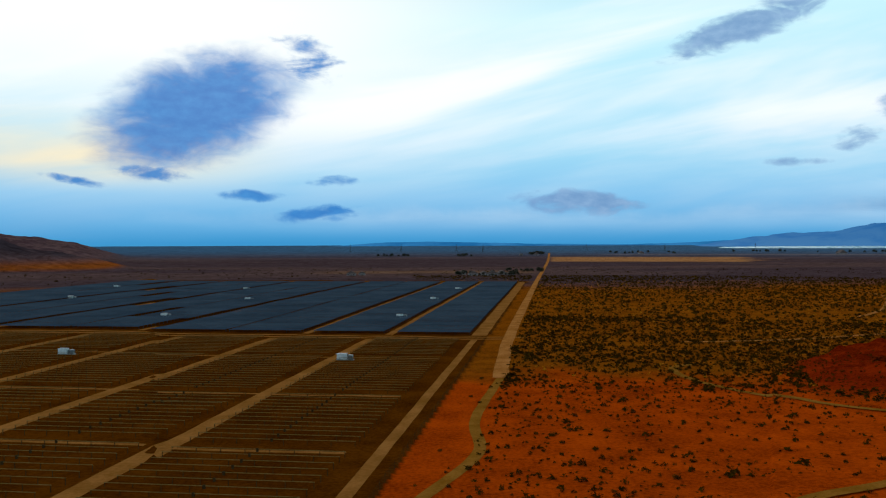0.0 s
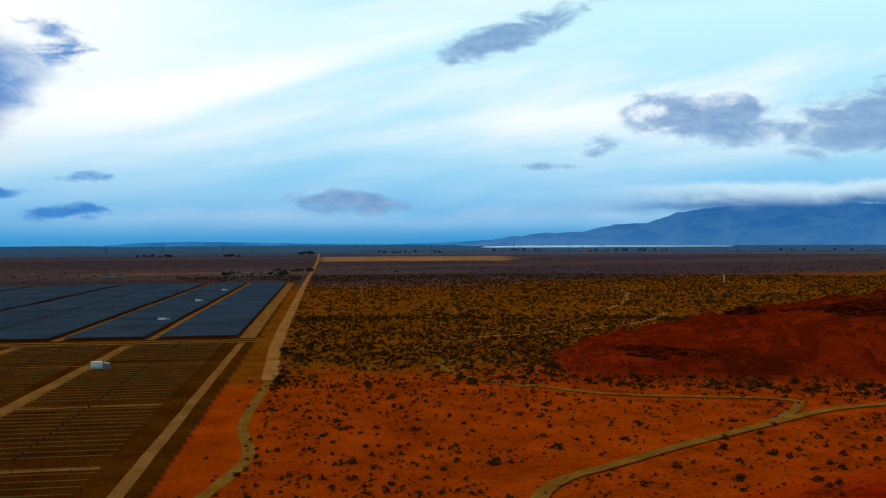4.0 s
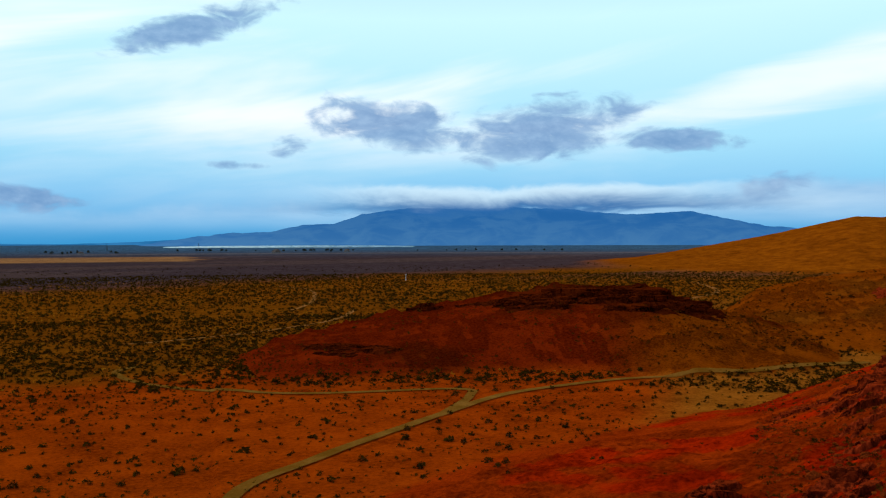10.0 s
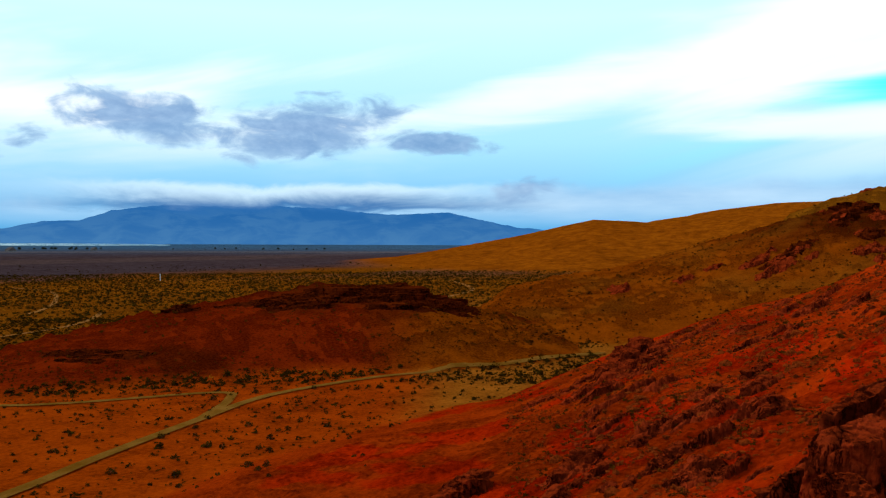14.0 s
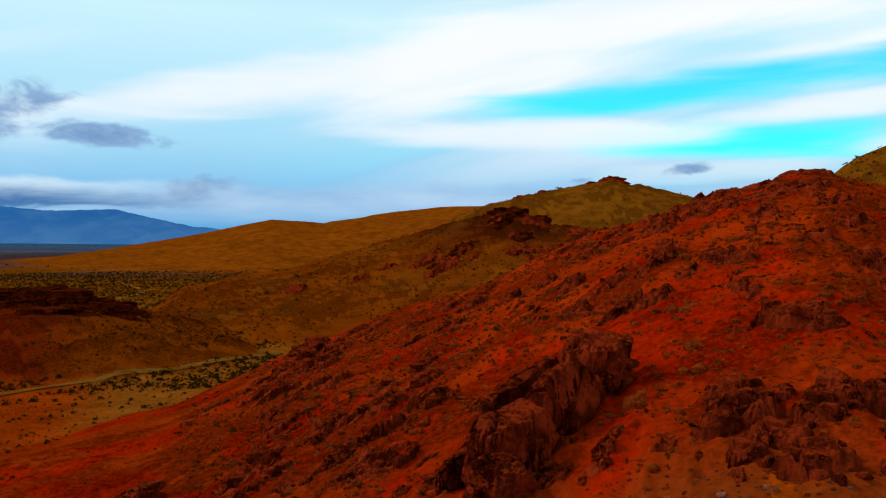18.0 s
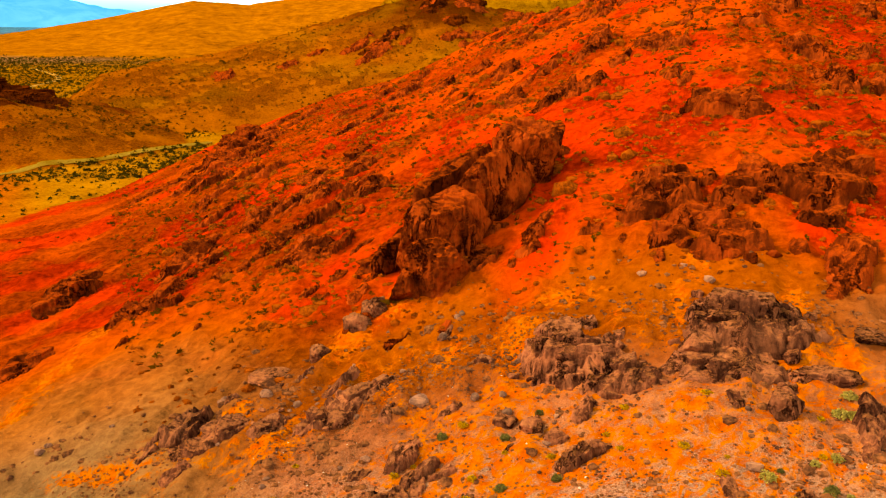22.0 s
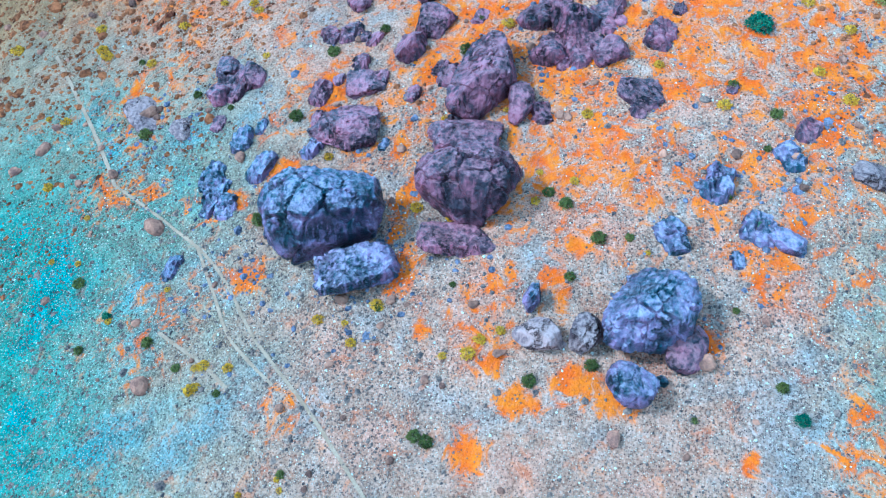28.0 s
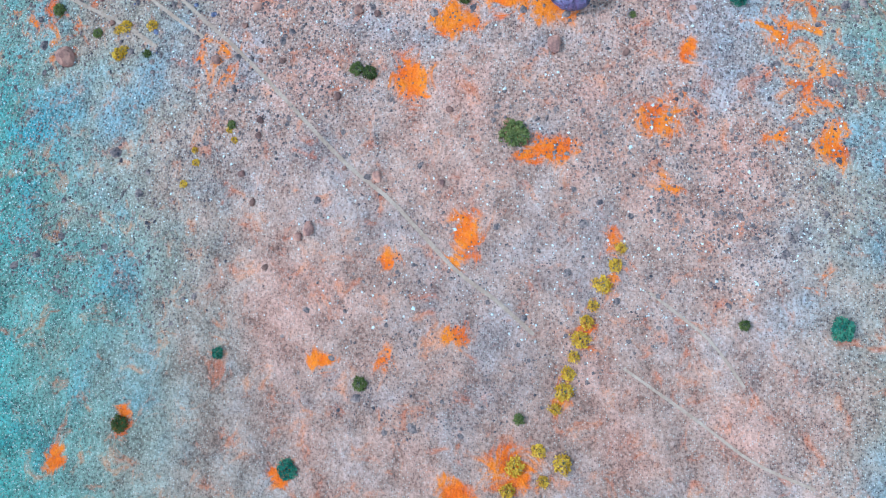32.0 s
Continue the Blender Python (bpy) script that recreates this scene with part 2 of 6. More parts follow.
def rock_surface(name, low, high, lit_dust, scale, lit_dust_share=0.6, gloss=0.0):
    """Jointed, weathered rock: blotches, upright streaks, cracks, and flatter tops coloured with dust and painted
    light.
    """
    m = bpy.data.materials.new(name)
    m.use_nodes = True
    k = Nodes(m.node_tree)
    geo = k.add("ShaderNodeNewGeometry")
    at = geo.outputs["Position"]

    def squeezed(x, y, z):
        node = k.add("ShaderNodeMapping")
        k.put(node.inputs[0], at)
        node.inputs["Scale"].default_value = (x, y, z)
        return node.outputs[0]

    big, small, streak = k.noise(at, scale, 7.0, 0.6, 0.4), k.noise(at, scale * 6.5, 6.0, 0.65), k.noise(squeezed(3.0, 3.0, 0.5), scale * 2.0, 5.0, 0.6)

    def joints(vector, size, width):
        node = k.add("ShaderNodeTexVoronoi")
        node.feature = "DISTANCE_TO_EDGE"
        k.put(node.inputs["Vector"], vector)
        node.inputs["Scale"].default_value = size
        return k.span(node.outputs["Distance"], 0.0, width)

    bend = k.add("ShaderNodeVectorMath")
    bend.operation = "MULTIPLY_ADD"
    k.put(bend.inputs[0], k.xyz(big, small, streak))
    bend.inputs[1].default_value = (1.6 / scale, 1.6 / scale, 1.6 / scale)
    k.put(bend.inputs[2], squeezed(1.0, 1.0, 0.5))
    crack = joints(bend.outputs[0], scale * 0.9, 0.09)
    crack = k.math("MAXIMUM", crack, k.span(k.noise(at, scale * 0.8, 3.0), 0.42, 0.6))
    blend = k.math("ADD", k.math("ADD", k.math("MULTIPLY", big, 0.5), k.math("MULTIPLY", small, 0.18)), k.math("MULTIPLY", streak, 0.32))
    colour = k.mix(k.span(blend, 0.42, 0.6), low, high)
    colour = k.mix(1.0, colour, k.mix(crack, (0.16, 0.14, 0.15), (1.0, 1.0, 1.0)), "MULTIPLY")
    own = k.add("ShaderNodeObjectInfo").outputs["Random"]
    colour = k.mix(1.0, colour, k.ramp(own, [(0.0, (0.75, 0.75, 0.75)), (1.0, (1.25, 1.2, 1.15))]), "MULTIPLY")
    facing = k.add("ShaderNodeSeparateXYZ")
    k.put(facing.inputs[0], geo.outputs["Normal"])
    # upward faces turn paler: settled dust, and light from above painted in
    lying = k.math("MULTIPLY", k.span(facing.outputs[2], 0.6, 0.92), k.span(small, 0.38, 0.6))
    colour = k.mix(k.math("MULTIPLY", lying, lit_dust_share), colour, lit_dust)
    if gloss:
        shader = k.add("ShaderNodeBsdfPrincipled")
        k.put(shader.inputs["Base Color"], colour)
        shader.inputs["Roughness"].default_value = 0.42
        shader.inputs["Specular IOR Level"].default_value = gloss
    else:
        shader = k.add("ShaderNodeBsdfDiffuse")
        k.put(shader.inputs["Color"], colour)
    relief = k.add("ShaderNodeBump")
    relief.inputs["Strength"].default_value, relief.inputs["Distance"].default_value = 1.0, 0.26 / scale
    k.put(relief.inputs["Height"], k.math("ADD", blend, k.math("MULTIPLY", crack, 0.22)))
    k.put(shader.inputs["Normal"], relief.outputs[0])
    k.tree.links.new(shader.outputs[0], k.add("ShaderNodeOutputMaterial").inputs[0])
    return m


def carried_colour(k, layer):
    node = k.add("ShaderNodeAttribute")
    node.attribute_name = layer
    return node.outputs["Color"]


def earth():
    """Desert soil: the kind of soil comes with the mesh, stones, crusts and rust-coloured sand from noise."""
    m = bpy.data.materials.new("desert_soil")
    m.use_nodes = True
    k = Nodes(m.node_tree)
    at = k.add("ShaderNodeTexCoord").outputs["Object"]
    soil = carried_colour(k, "soil")
    zone = k.add("ShaderNodeSeparateColor")
    k.put(zone.inputs[0], carried_colour(k, "zone"))
    gravel, rust, rocky = zone.outputs
    metre, hand, field, wide = k.noise(at, 0.9, 6.0, 0.62), k.noise(at, 9.0, 4.0, 0.65), k.noise(at, 0.06, 6.0, 0.6), k.noise(at, 0.012, 4.0, 0.6)
    vary = k.math("ADD", k.math("ADD", k.math("MULTIPLY", metre, 0.35), k.math("MULTIPLY", hand, 0.15)), k.math("ADD", k.math("MULTIPLY", field, 0.35), k.math("MULTIPLY", wide, 0.15)))
    mild = k.ramp(vary, [(0.4, (0.5, 0.46, 0.44)), (0.49, (1.0, 1.0, 1.0)), (0.58, (1.45, 1.55, 1.55))])
    strong = k.ramp(vary, [(0.41, (0.5, 0.42, 0.42)), (0.49, (1.0, 1.0, 1.0)), (0.57, (1.5, 1.6, 1.6))])
    close = k.math("ADD", k.math("MULTIPLY", metre, 0.35), k.math("MULTIPLY", hand, 0.65))
    mottled = k.ramp(close, [(0.36, (0.3, 0.27, 0.3)), (0.48, (1.0, 1.0, 1.0)), (0.62, (1.6, 1.7, 1.85))])
    blush = k.ramp(k.noise(at, 0.28, 6.0, 0.6), [(0.34, (0.8, 1.03, 1.32)), (0.5, (1.0, 1.0, 1.0)), (0.66, (1.14, 0.93, 0.88))])
    colour = k.mix(1.0, soil, k.mix(rocky, mild, strong), "MULTIPLY")
    colour = k.mix(gravel, colour, k.mix(1.0, k.mix(1.0, soil, mottled, "MULTIPLY"), blush, "MULTIPLY"))
    # bare rock showing through on the hills
    split = k.noise(at, 0.35, 6.0, 0.65)
    crag = k.math("MULTIPLY", k.span(k.math("ADD", rocky, k.math("MULTIPLY", k.math("SUBTRACT", split, 0.5), 0.9)), 0.45, 0.7), 0.8)
    stone_tone = k.mix(k.span(metre, 0.35, 0.65), (0.42, 0.36, 0.42), (0.85, 0.85, 1.0))
    colour = k.mix(crag, colour, k.mix(1.0, soil, stone_tone, "MULTIPLY"))
    # gravel: pale and dark single stones
    cells = k.add("ShaderNodeTexVoronoi")
    k.put(cells.inputs["Vector"], at)
    cells.inputs["Scale"].default_value = 14.0
    lot = k.add("ShaderNodeSeparateColor")
    k.put(lot.inputs[0], cells.outputs["Color"])
    stone = k.math("MULTIPLY", k.span(cells.outputs["Distance"], 0.42, 0.3), k.span(lot.outputs[0], 0.3, 0.36))
    tone = k.mix(k.span(lot.outputs[1], 0.2, 1.0), (0.03, 0.012, 0.014), (0.44, 0.25, 0.18))
    colour = k.mix(k.math("MULTIPLY", k.math("MULTIPLY", stone, gravel), 0.9), colour, tone)
    # rust-coloured sand
    sand = k.math("ADD", rust, k.math("MULTIPLY", k.math("SUBTRACT", k.noise(at, 1.0, 8.0, 0.76, 0.8), 0.5), 4.0))
    sand = k.math("MULTIPLY", k.span(sand, 0.2, 0.78), k.span(rust, 0.02, 0.3))
    colour = k.mix(k.math("MULTIPLY", sand, k.span(hand, 0.3, 0.55, 0.75, 1.0)), colour, k.mix(k.span(metre, 0.35, 0.65), (0.38, 0.042, 0.0), (0.44, 0.082, 0.0)))
    shader = k.add("ShaderNodeBsdfDiffuse")
    k.put(shader.inputs["Color"], colour)
    shader.inputs["Roughness"].default_value = 0.5
    relief = k.add("ShaderNodeBump")
    relief.inputs["Strength"].default_value, relief.inputs["Distance"].default_value = 0.8, 0.5
    bumps = k.math("ADD", k.math("MULTIPLY", metre, 0.7), k.math("ADD", k.math("MULTIPLY", hand, 0.12), k.math("MULTIPLY", k.math("MULTIPLY", stone, gravel), 0.1)))
    k.put(relief.inputs["Height"], k.math("ADD", k.math("MULTIPLY", bumps, 1.6), k.math("ADD", k.math("MULTIPLY", split, k.math("MULTIPLY", rocky, 2.5)), k.math("MULTIPLY", field, 3.0))))
    k.put(shader.inputs["Normal"], relief.outputs[0])
    k.tree.links.new(shader.outputs[0], k.add("ShaderNodeOutputMaterial").inputs[0])
    return m


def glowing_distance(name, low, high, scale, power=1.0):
    """A far backdrop with the haze of miles of air painted into its glowing colour."""
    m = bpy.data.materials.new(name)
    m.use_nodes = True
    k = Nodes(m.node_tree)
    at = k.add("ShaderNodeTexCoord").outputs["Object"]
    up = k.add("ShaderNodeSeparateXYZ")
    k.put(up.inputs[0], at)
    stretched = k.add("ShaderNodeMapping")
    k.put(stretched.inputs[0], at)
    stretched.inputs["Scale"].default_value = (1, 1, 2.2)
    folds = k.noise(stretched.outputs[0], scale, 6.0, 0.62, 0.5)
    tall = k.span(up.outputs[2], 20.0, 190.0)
    # haze is painted by height and folds, from the low to the high colour
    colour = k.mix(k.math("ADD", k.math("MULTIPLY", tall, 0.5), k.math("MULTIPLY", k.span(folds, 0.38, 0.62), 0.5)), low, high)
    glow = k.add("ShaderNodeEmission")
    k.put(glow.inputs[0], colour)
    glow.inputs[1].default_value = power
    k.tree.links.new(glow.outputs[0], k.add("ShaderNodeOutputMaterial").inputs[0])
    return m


SOIL = earth()
# the blue-grey rock's pale top colour also paints its highlights
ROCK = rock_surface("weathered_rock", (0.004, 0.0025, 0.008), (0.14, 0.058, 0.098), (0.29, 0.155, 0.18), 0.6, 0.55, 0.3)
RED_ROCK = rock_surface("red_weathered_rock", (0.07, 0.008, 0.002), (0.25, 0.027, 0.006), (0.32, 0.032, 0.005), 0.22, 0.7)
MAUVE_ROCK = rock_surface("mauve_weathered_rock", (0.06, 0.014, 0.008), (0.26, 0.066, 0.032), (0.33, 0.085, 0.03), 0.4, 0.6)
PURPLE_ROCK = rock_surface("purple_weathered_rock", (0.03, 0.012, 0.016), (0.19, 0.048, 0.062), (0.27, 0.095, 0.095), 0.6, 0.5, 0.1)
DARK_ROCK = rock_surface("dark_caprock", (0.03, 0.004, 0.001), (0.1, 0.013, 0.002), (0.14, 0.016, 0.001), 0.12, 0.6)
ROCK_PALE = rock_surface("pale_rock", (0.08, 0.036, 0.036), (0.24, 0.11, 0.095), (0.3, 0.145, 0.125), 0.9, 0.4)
STONE = surface("loose_stone", (0.09, 0.034, 0.026), (0.28, 0.1, 0.06), 1.3, 0.86, 0.6, 5.0, each=0.4)
TRACK = surface("packed_dirt", (0.17, 0.066, 0.006), (0.28, 0.12, 0.018), 0.12, 0.95, 0.4, 10.0)
SANDY = surface("graded_sand", (0.24, 0.085, 0.012), (0.42, 0.17, 0.045), 0.08, 0.95, 0.4, 12.0)
LANE = surface("graded_lane", (0.18, 0.07, 0.011), (0.3, 0.125, 0.03), 0.08, 0.95, 0.4, 12.0)
FOOT = surface("trodden_gravel", (0.22, 0.095, 0.055), (0.31, 0.145, 0.09), 1.2, 0.95, 0.4, 8.0)
STEEL = surface("galvanised_steel", (0.12, 0.08, 0.024), (0.2, 0.145, 0.05), 1.5, 0.85, 0.1, 6.0)
POST = surface("dull_steel_post", (0.03, 0.02, 0.008), (0.06, 0.042, 0.018), 2.0, 0.9, 0.1, 4.0)
PANEL = surface("solar_glass", (0.026, 0.042, 0.062), (0.042, 0.064, 0.088), 0.02, 0.9, 0.0, 9.0)
WHITE_BOX = surface("painted_steel_white", (0.34, 0.46, 0.5), (0.54, 0.66, 0.68), 0.8, 0.5, 0.1, 5.0)
GREY_BOX = surface("painted_steel_grey", (0.1, 0.14, 0.15), (0.2, 0.26, 0.27), 0.8, 0.5, 0.1, 5.0)
LEAF = surface("creosote_leaf", (0.03, 0.015, 0.0015), (0.07, 0.036, 0.003), 0.4, 0.86, 0.0, 6.0, each=0.35)
LEAF_NEAR = surface("dark_olive_leaf", (0.05, 0.036, 0.01), (0.13, 0.085, 0.02), 2.5, 0.86, 0.0, 6.0, each=0.35)
LEAF_GREY = surface("saltbush_leaf", (0.03, 0.045, 0.03), (0.1, 0.11, 0.05), 2.5, 0.85, 0.0, 4.0, each=0.2)
DRY = surface("dry_straw", (0.32, 0.11, 0.004), (0.5, 0.2, 0.01), 2.5, 0.9, 0.0, 4.0)
BROWN_TUFT = surface("brown_tuft", (0.05, 0.014, 0.001), (0.11, 0.036, 0.003), 0.5, 0.9, 0.0, 6.0)
TWIG = surface("grey_twig", (0.05, 0.035, 0.02), (0.12, 0.085, 0.05), 3.0, 0.9, 0.0, 4.0)
TREE_LEAF = surface("dark_tree_leaf", (0.012, 0.016, 0.012), (0.035, 0.04, 0.02), 0.5, 0.8, 0.0, 4.0)
WALL = surface("stucco_wall", (0.16, 0.16, 0.17), (0.28, 0.27, 0.27), 0.6, 0.9, 0.1, 5.0)
ROOF = surface("roof_shingle", (0.09, 0.07, 0.07), (0.17, 0.14, 0.13), 0.8, 0.9, 0.2, 6.0)
GLASS = surface("dark_window_glass", (0.02, 0.03, 0.04), (0.04, 0.05, 0.06), 1.0, 0.1, 0.0, 4.0)
FIELD = surface("dry_field", (0.26, 0.13, 0.045), (0.4, 0.22, 0.09), 0.01, 0.95, 0.0, 9.0)
LAKE = surface("pale_lake_water", (0.2, 0.4, 0.46), (0.34, 0.54, 0.58), 0.004, 0.3, 0.0, 5.0)
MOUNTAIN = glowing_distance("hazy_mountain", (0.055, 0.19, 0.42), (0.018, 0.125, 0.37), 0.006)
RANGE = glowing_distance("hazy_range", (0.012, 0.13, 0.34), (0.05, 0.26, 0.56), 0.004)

# ---------------------------------------------------------------- the lie of the land
def lattice(ix, iy, seed):
    h = (ix.astype(np.int64) * 374761393 + iy.astype(np.int64) * 668265263 + seed * 974711) & 0x7FFFFFFF
    h = ((h ^ (h >> 13)) * 1274126177) & 0x7FFFFFFF
    return ((h ^ (h >> 16)) & 0xFFFF) / 32767.5 - 1.0


def value_noise(x, y, seed=0):
    x, y = np.asarray(x, float), np.asarray(y, float)
    ix, iy = np.floor(x), np.floor(y)
    fx, fy = x - ix, y - iy
    ux, uy = fx * fx * (3 - 2 * fx), fy * fy * (3 - 2 * fy)
    a, b = lattice(ix, iy, seed), lattice(ix + 1, iy, seed)
    c, d = lattice(ix, iy + 1, seed), lattice(ix + 1, iy + 1, seed)
    return (a + (b - a) * ux) * (1 - uy) + (c + (d - c) * ux) * uy


def fbm(x, y, scale, octaves=4, seed=0, ridged=False):
    total, amp, norm = 0.0, 1.0, 0.0
    for k in range(octaves):
        n = value_noise(x / scale + 17.3 * k, y / scale - 9.1 * k, seed + k)
        total = total + amp * ((1 - 2 * np.abs(n)) if ridged else n)
        norm += amp
        amp, scale = amp * 0.5, scale * 0.47
    return total / norm


def smooth(lo, hi, v):
    t = np.clip((v - lo) / (hi - lo), 0, 1)
    return t * t * (3 - 2 * t)


def knots(a, pairs):
    pairs = sorted(pairs)
    at, values = [p[0] for p in pairs], [p[1] for p in pairs]
    return np.interp(a, at, values)


# Hills as crests seen round the compass: bearing in degrees, distance and height of the crest in metres.
SPUR = [(-180, 200, 40), (-120, 150, 10), (-60, 135, -2), (0, 150, -2), (30, 195, -2), (48, 270, -1), (56, 283, 3), (60, 290, 11), (63.5, 300, 18), (66.5, 300, 24), (68.7, 300, 29), (70.9, 300, 33), (73.9, 300, 37), (76.9, 295, 44),
        (79.9, 290, 52.5), (83.2, 280, 59.5), (86.5, 270, 62.8), (89.8, 266, 69.5), (91, 265, 72), (92.6, 264, 71), (94, 262, 74.5), (96.3, 260, 76), (98, 262, 73.5), (101, 275, 72), (105, 290, 70), (125, 330, 75), (160, 300, 60), (180, 200, 40)]
MID = [(52, 600, -4), (54, 620, 4), (56, 660, 20), (63, 700, 35), (67.7, 720, 49), (73.7, 720, 73), (77.5, 720, 83), (80, 700, 70), (86, 680, 62), (96, 650, 55), (105, 640, 40), (112, 600, -4)]
MESA = [(18, 395, -4), (21, 400, 0), (26.9, 430, 8.4), (35.4, 450, 19), (41, 465, 26), (43, 468, 29), (49, 468, 30), (50.6, 462, 26), (52.3, 455, 19), (56, 470, 12), (60, 480, 4), (63, 480, -3)]
FAR = [(40, 2000, -3), (43, 2000, 1), (48.6, 2000, 17), (56, 2000, 62), (61.5, 2000, 104), (65, 2000, 98), (70, 2050, 131), (73, 2050, 143), (80, 2050, 150), (90, 2000, 150), (110, 2000, 120), (130, 2000, -3)]
GREEN = [(70, 1100, -3), (73.5, 1100, 85), (76, 1100, 105), (80, 1100, 122), (83.8, 1100, 136), (86, 1100, 128), (88.6, 1100, 117), (94, 1100, 90), (104, 1100, 60), (120, 1100, -3)]
DOME = [(90, 470, 30), (95, 510, 78), (97, 520, 94), (98.5, 520, 104), (100.2, 520, 110.5), (102, 520, 110), (104.5, 520, 106), (110, 520, 92), (125, 520, 40), (140, 500, -3)]
WEST = [(-70, 3000, 60), (-45, 3000, 120), (-30, 3000, 95), (-27.3, 3000, 85), (-25, 3000, 72), (-23.3, 3000, 59), (-21.5, 3000, 30), (-20, 3000, 10), (-18, 3000, -3)]
DARK = [(-60, 1950, 90), (-40, 1950, 105), (-30, 1950, 90), (-27.3, 1950, 69), (-26.3, 1950, 52), (-25.6, 1950, 42), (-24, 1950, 36), (-22, 1950, 22), (-20.5, 1950, 8), (-19, 1950, -3)]


def crest(a, r, line, foot, steep=1.0, fall=0.3):
    """A hill that climbs from the distance foot * crest to its crest, and falls away behind."""
    rc, zc = knots(a, [(p[0], p[1]) for p in line]), knots(a, [(p[0], p[2]) for p in line])
    t = np.clip((r / rc - foot) / (1 - foot), 0, 1)
    up = zc * (t ** steep) * (1.5 - 0.5 * t)
    down = zc - fall * (r - rc) - 0.0006 * (r - rc) ** 2
    z = np.where(r < rc, up, down)
    out = (a < line[0][0]) | (a > line[-1][0])
    return np.where(out | (zc <= 0), -5.0, z)


def plain(x, y, r):
    rise = np.where(r > 1200, 33.0 * (np.maximum(r - 1200, 0) / 3300) ** 1.6, 0)
    return rise + 0.5 * fbm(x, y, 70, 3, 11) * smooth(150, 500, r) + 0.25 * fbm(x, y, 18, 3, 12)


def spur(a, r):
    rc, zc = knots(a, [(p[0], p[1]) for p in SPUR]), 0.0
    wide = 0.8 + 26 * np.clip(1 - r / rc, 0, 1) ** 1.5
    for off, weight in ((-1.0, 0.13), (-0.6, 0.2), (-0.2, 0.17), (0.2, 0.17), (0.6, 0.2), (1.0, 0.13)):
        zc = zc + weight * knots((a + off * wide + 180) % 360 - 180, [(p[0], p[2]) for p in SPUR])
    u = np.clip(r / rc, 0, 1)
    bend = np.where(zc > 25, u ** 1.1, u ** 0.9)
    up = 25 + (zc - 25) * bend
    down = zc - 0.34 * (r - rc)
    return np.where(r < rc, up, down)


def land(x, y):
    """Height of the ground, without its fine roughness, and how much it is hill."""
    x, y = np.asarray(x, float), np.asarray(y, float)
    wx, wy = x, y
    r = np.hypot(wx, wy) + 1e-6
    a = np.degrees(np.arctan2(wx, wy))
    base = plain(x, y, r)
    hills = np.stack([spur(a, r), crest(a, r, MID, 0.62, 1.15), crest(a, r, MESA, 0.76, 0.9), crest(a, r, FAR, 0.66, 1.3), crest(a, r, GREEN, 0.7), crest(a, r, DOME, 0.6),
                      crest(a, r, WEST, 0.75), crest(a, r, DARK, 0.86, 1.2)])
    k = 0.6 + r / 500
    top = hills.max(0)
    most = np.maximum(top, base)
    z = most + k * np.log(np.exp(np.clip((base - most) / k, -60, 0)) + np.exp(np.clip((top - most) / k, -60, 0))) - k * 0.1
    hill = np.clip((top - base) / (2 + r / 120), 0, 1)
    return z, hill, hills, base, a, r


def beds(x, y, hill, r):
    """Tilted beds of rock that break out of the hillside: gentle backs, steep broken faces."""
    along, across = 0.96 * x - 0.28 * y, 0.28 * x + 0.96 * y
    bent = across + 5.0 * fbm(x, y, 38, 3, 21) + 1.6 * fbm(x, y, 9, 3, 22)
    total = 0.0
    for width, seed, amp in ((13.0, 5, 1.0), (5.2, 6, 0.42)):
        s = bent / width + 0.35 * fbm(along / 4, across, width * 1.5, 2, seed)
        f = s - np.floor(s)
        saw = np.where(f < 0.22, f / 0.22, (1 - f) / 0.78)
        here = smooth(0.02, 0.3, fbm(along / 2.2, across, width * 2.0, 4, seed + 30) + 0.10 * fbm(x, y, 90, 2, 8))
        broken = 0.75 + 0.35 * fbm(x, y, 3.4, 3, seed + 60)
        total = total + amp * saw * here * broken
    lumps = np.maximum(fbm(x, y, 6.5, 4, 33, ridged=True) - 0.1, 0) * smooth(-0.15, 0.25, fbm(x, y, 45, 3, 34))
    fade = smooth(0.3, 0.9, hill) * smooth(48, 110, r)
    return (total + 0.55 * lumps) * fade


def ground(x, y, rocks=False):
    z, hill, hills, base, a, r = land(x, y)
    rough = smooth(20, 230, r)
    top = hills.argmax(0)
    soft = np.where(top == 3, 0.25, np.where(top == 0, 1 - 0.65 * smooth(190, 250, r), np.where(top == 2, 1.8, 1.0)))
    amp = hill * (0.22 + 1.5 * rough) * np.where(r > 800, 1.0 + (r - 800) / 500, 1) * soft
    z = z + amp * fbm(x, y, 34 + 0.06 * r, 5, 3, ridged=True) * 0.9
    bed = beds(x, y, hill, r) * soft
    size = 0.7 + 0.6 * smooth(60, 200, r) + 3.0 * smooth(320, 700, r)
    z = z + bed * size
    near = 1 - smooth(60, 140, r)
    slope = smooth(38, 60, r) * smooth(0.3, 0.8, hill) * (1 - smooth(230, 300, r))
    z = z + slope * 0.95 * np.maximum(fbm(x * 0.7, y * 1.5, 5.0, 4, 47, ridged=True), -0.2)
    z = z + near * (0.16 * fbm(x, y, 2.6, 4, 41) + 0.35 * fbm(x, y, 11, 3, 43))
    return (z, bed) if rocks else z


def ground_at(x, y):
    return float(ground(np.array([float(x)]), np.array([float(y)]))[0])
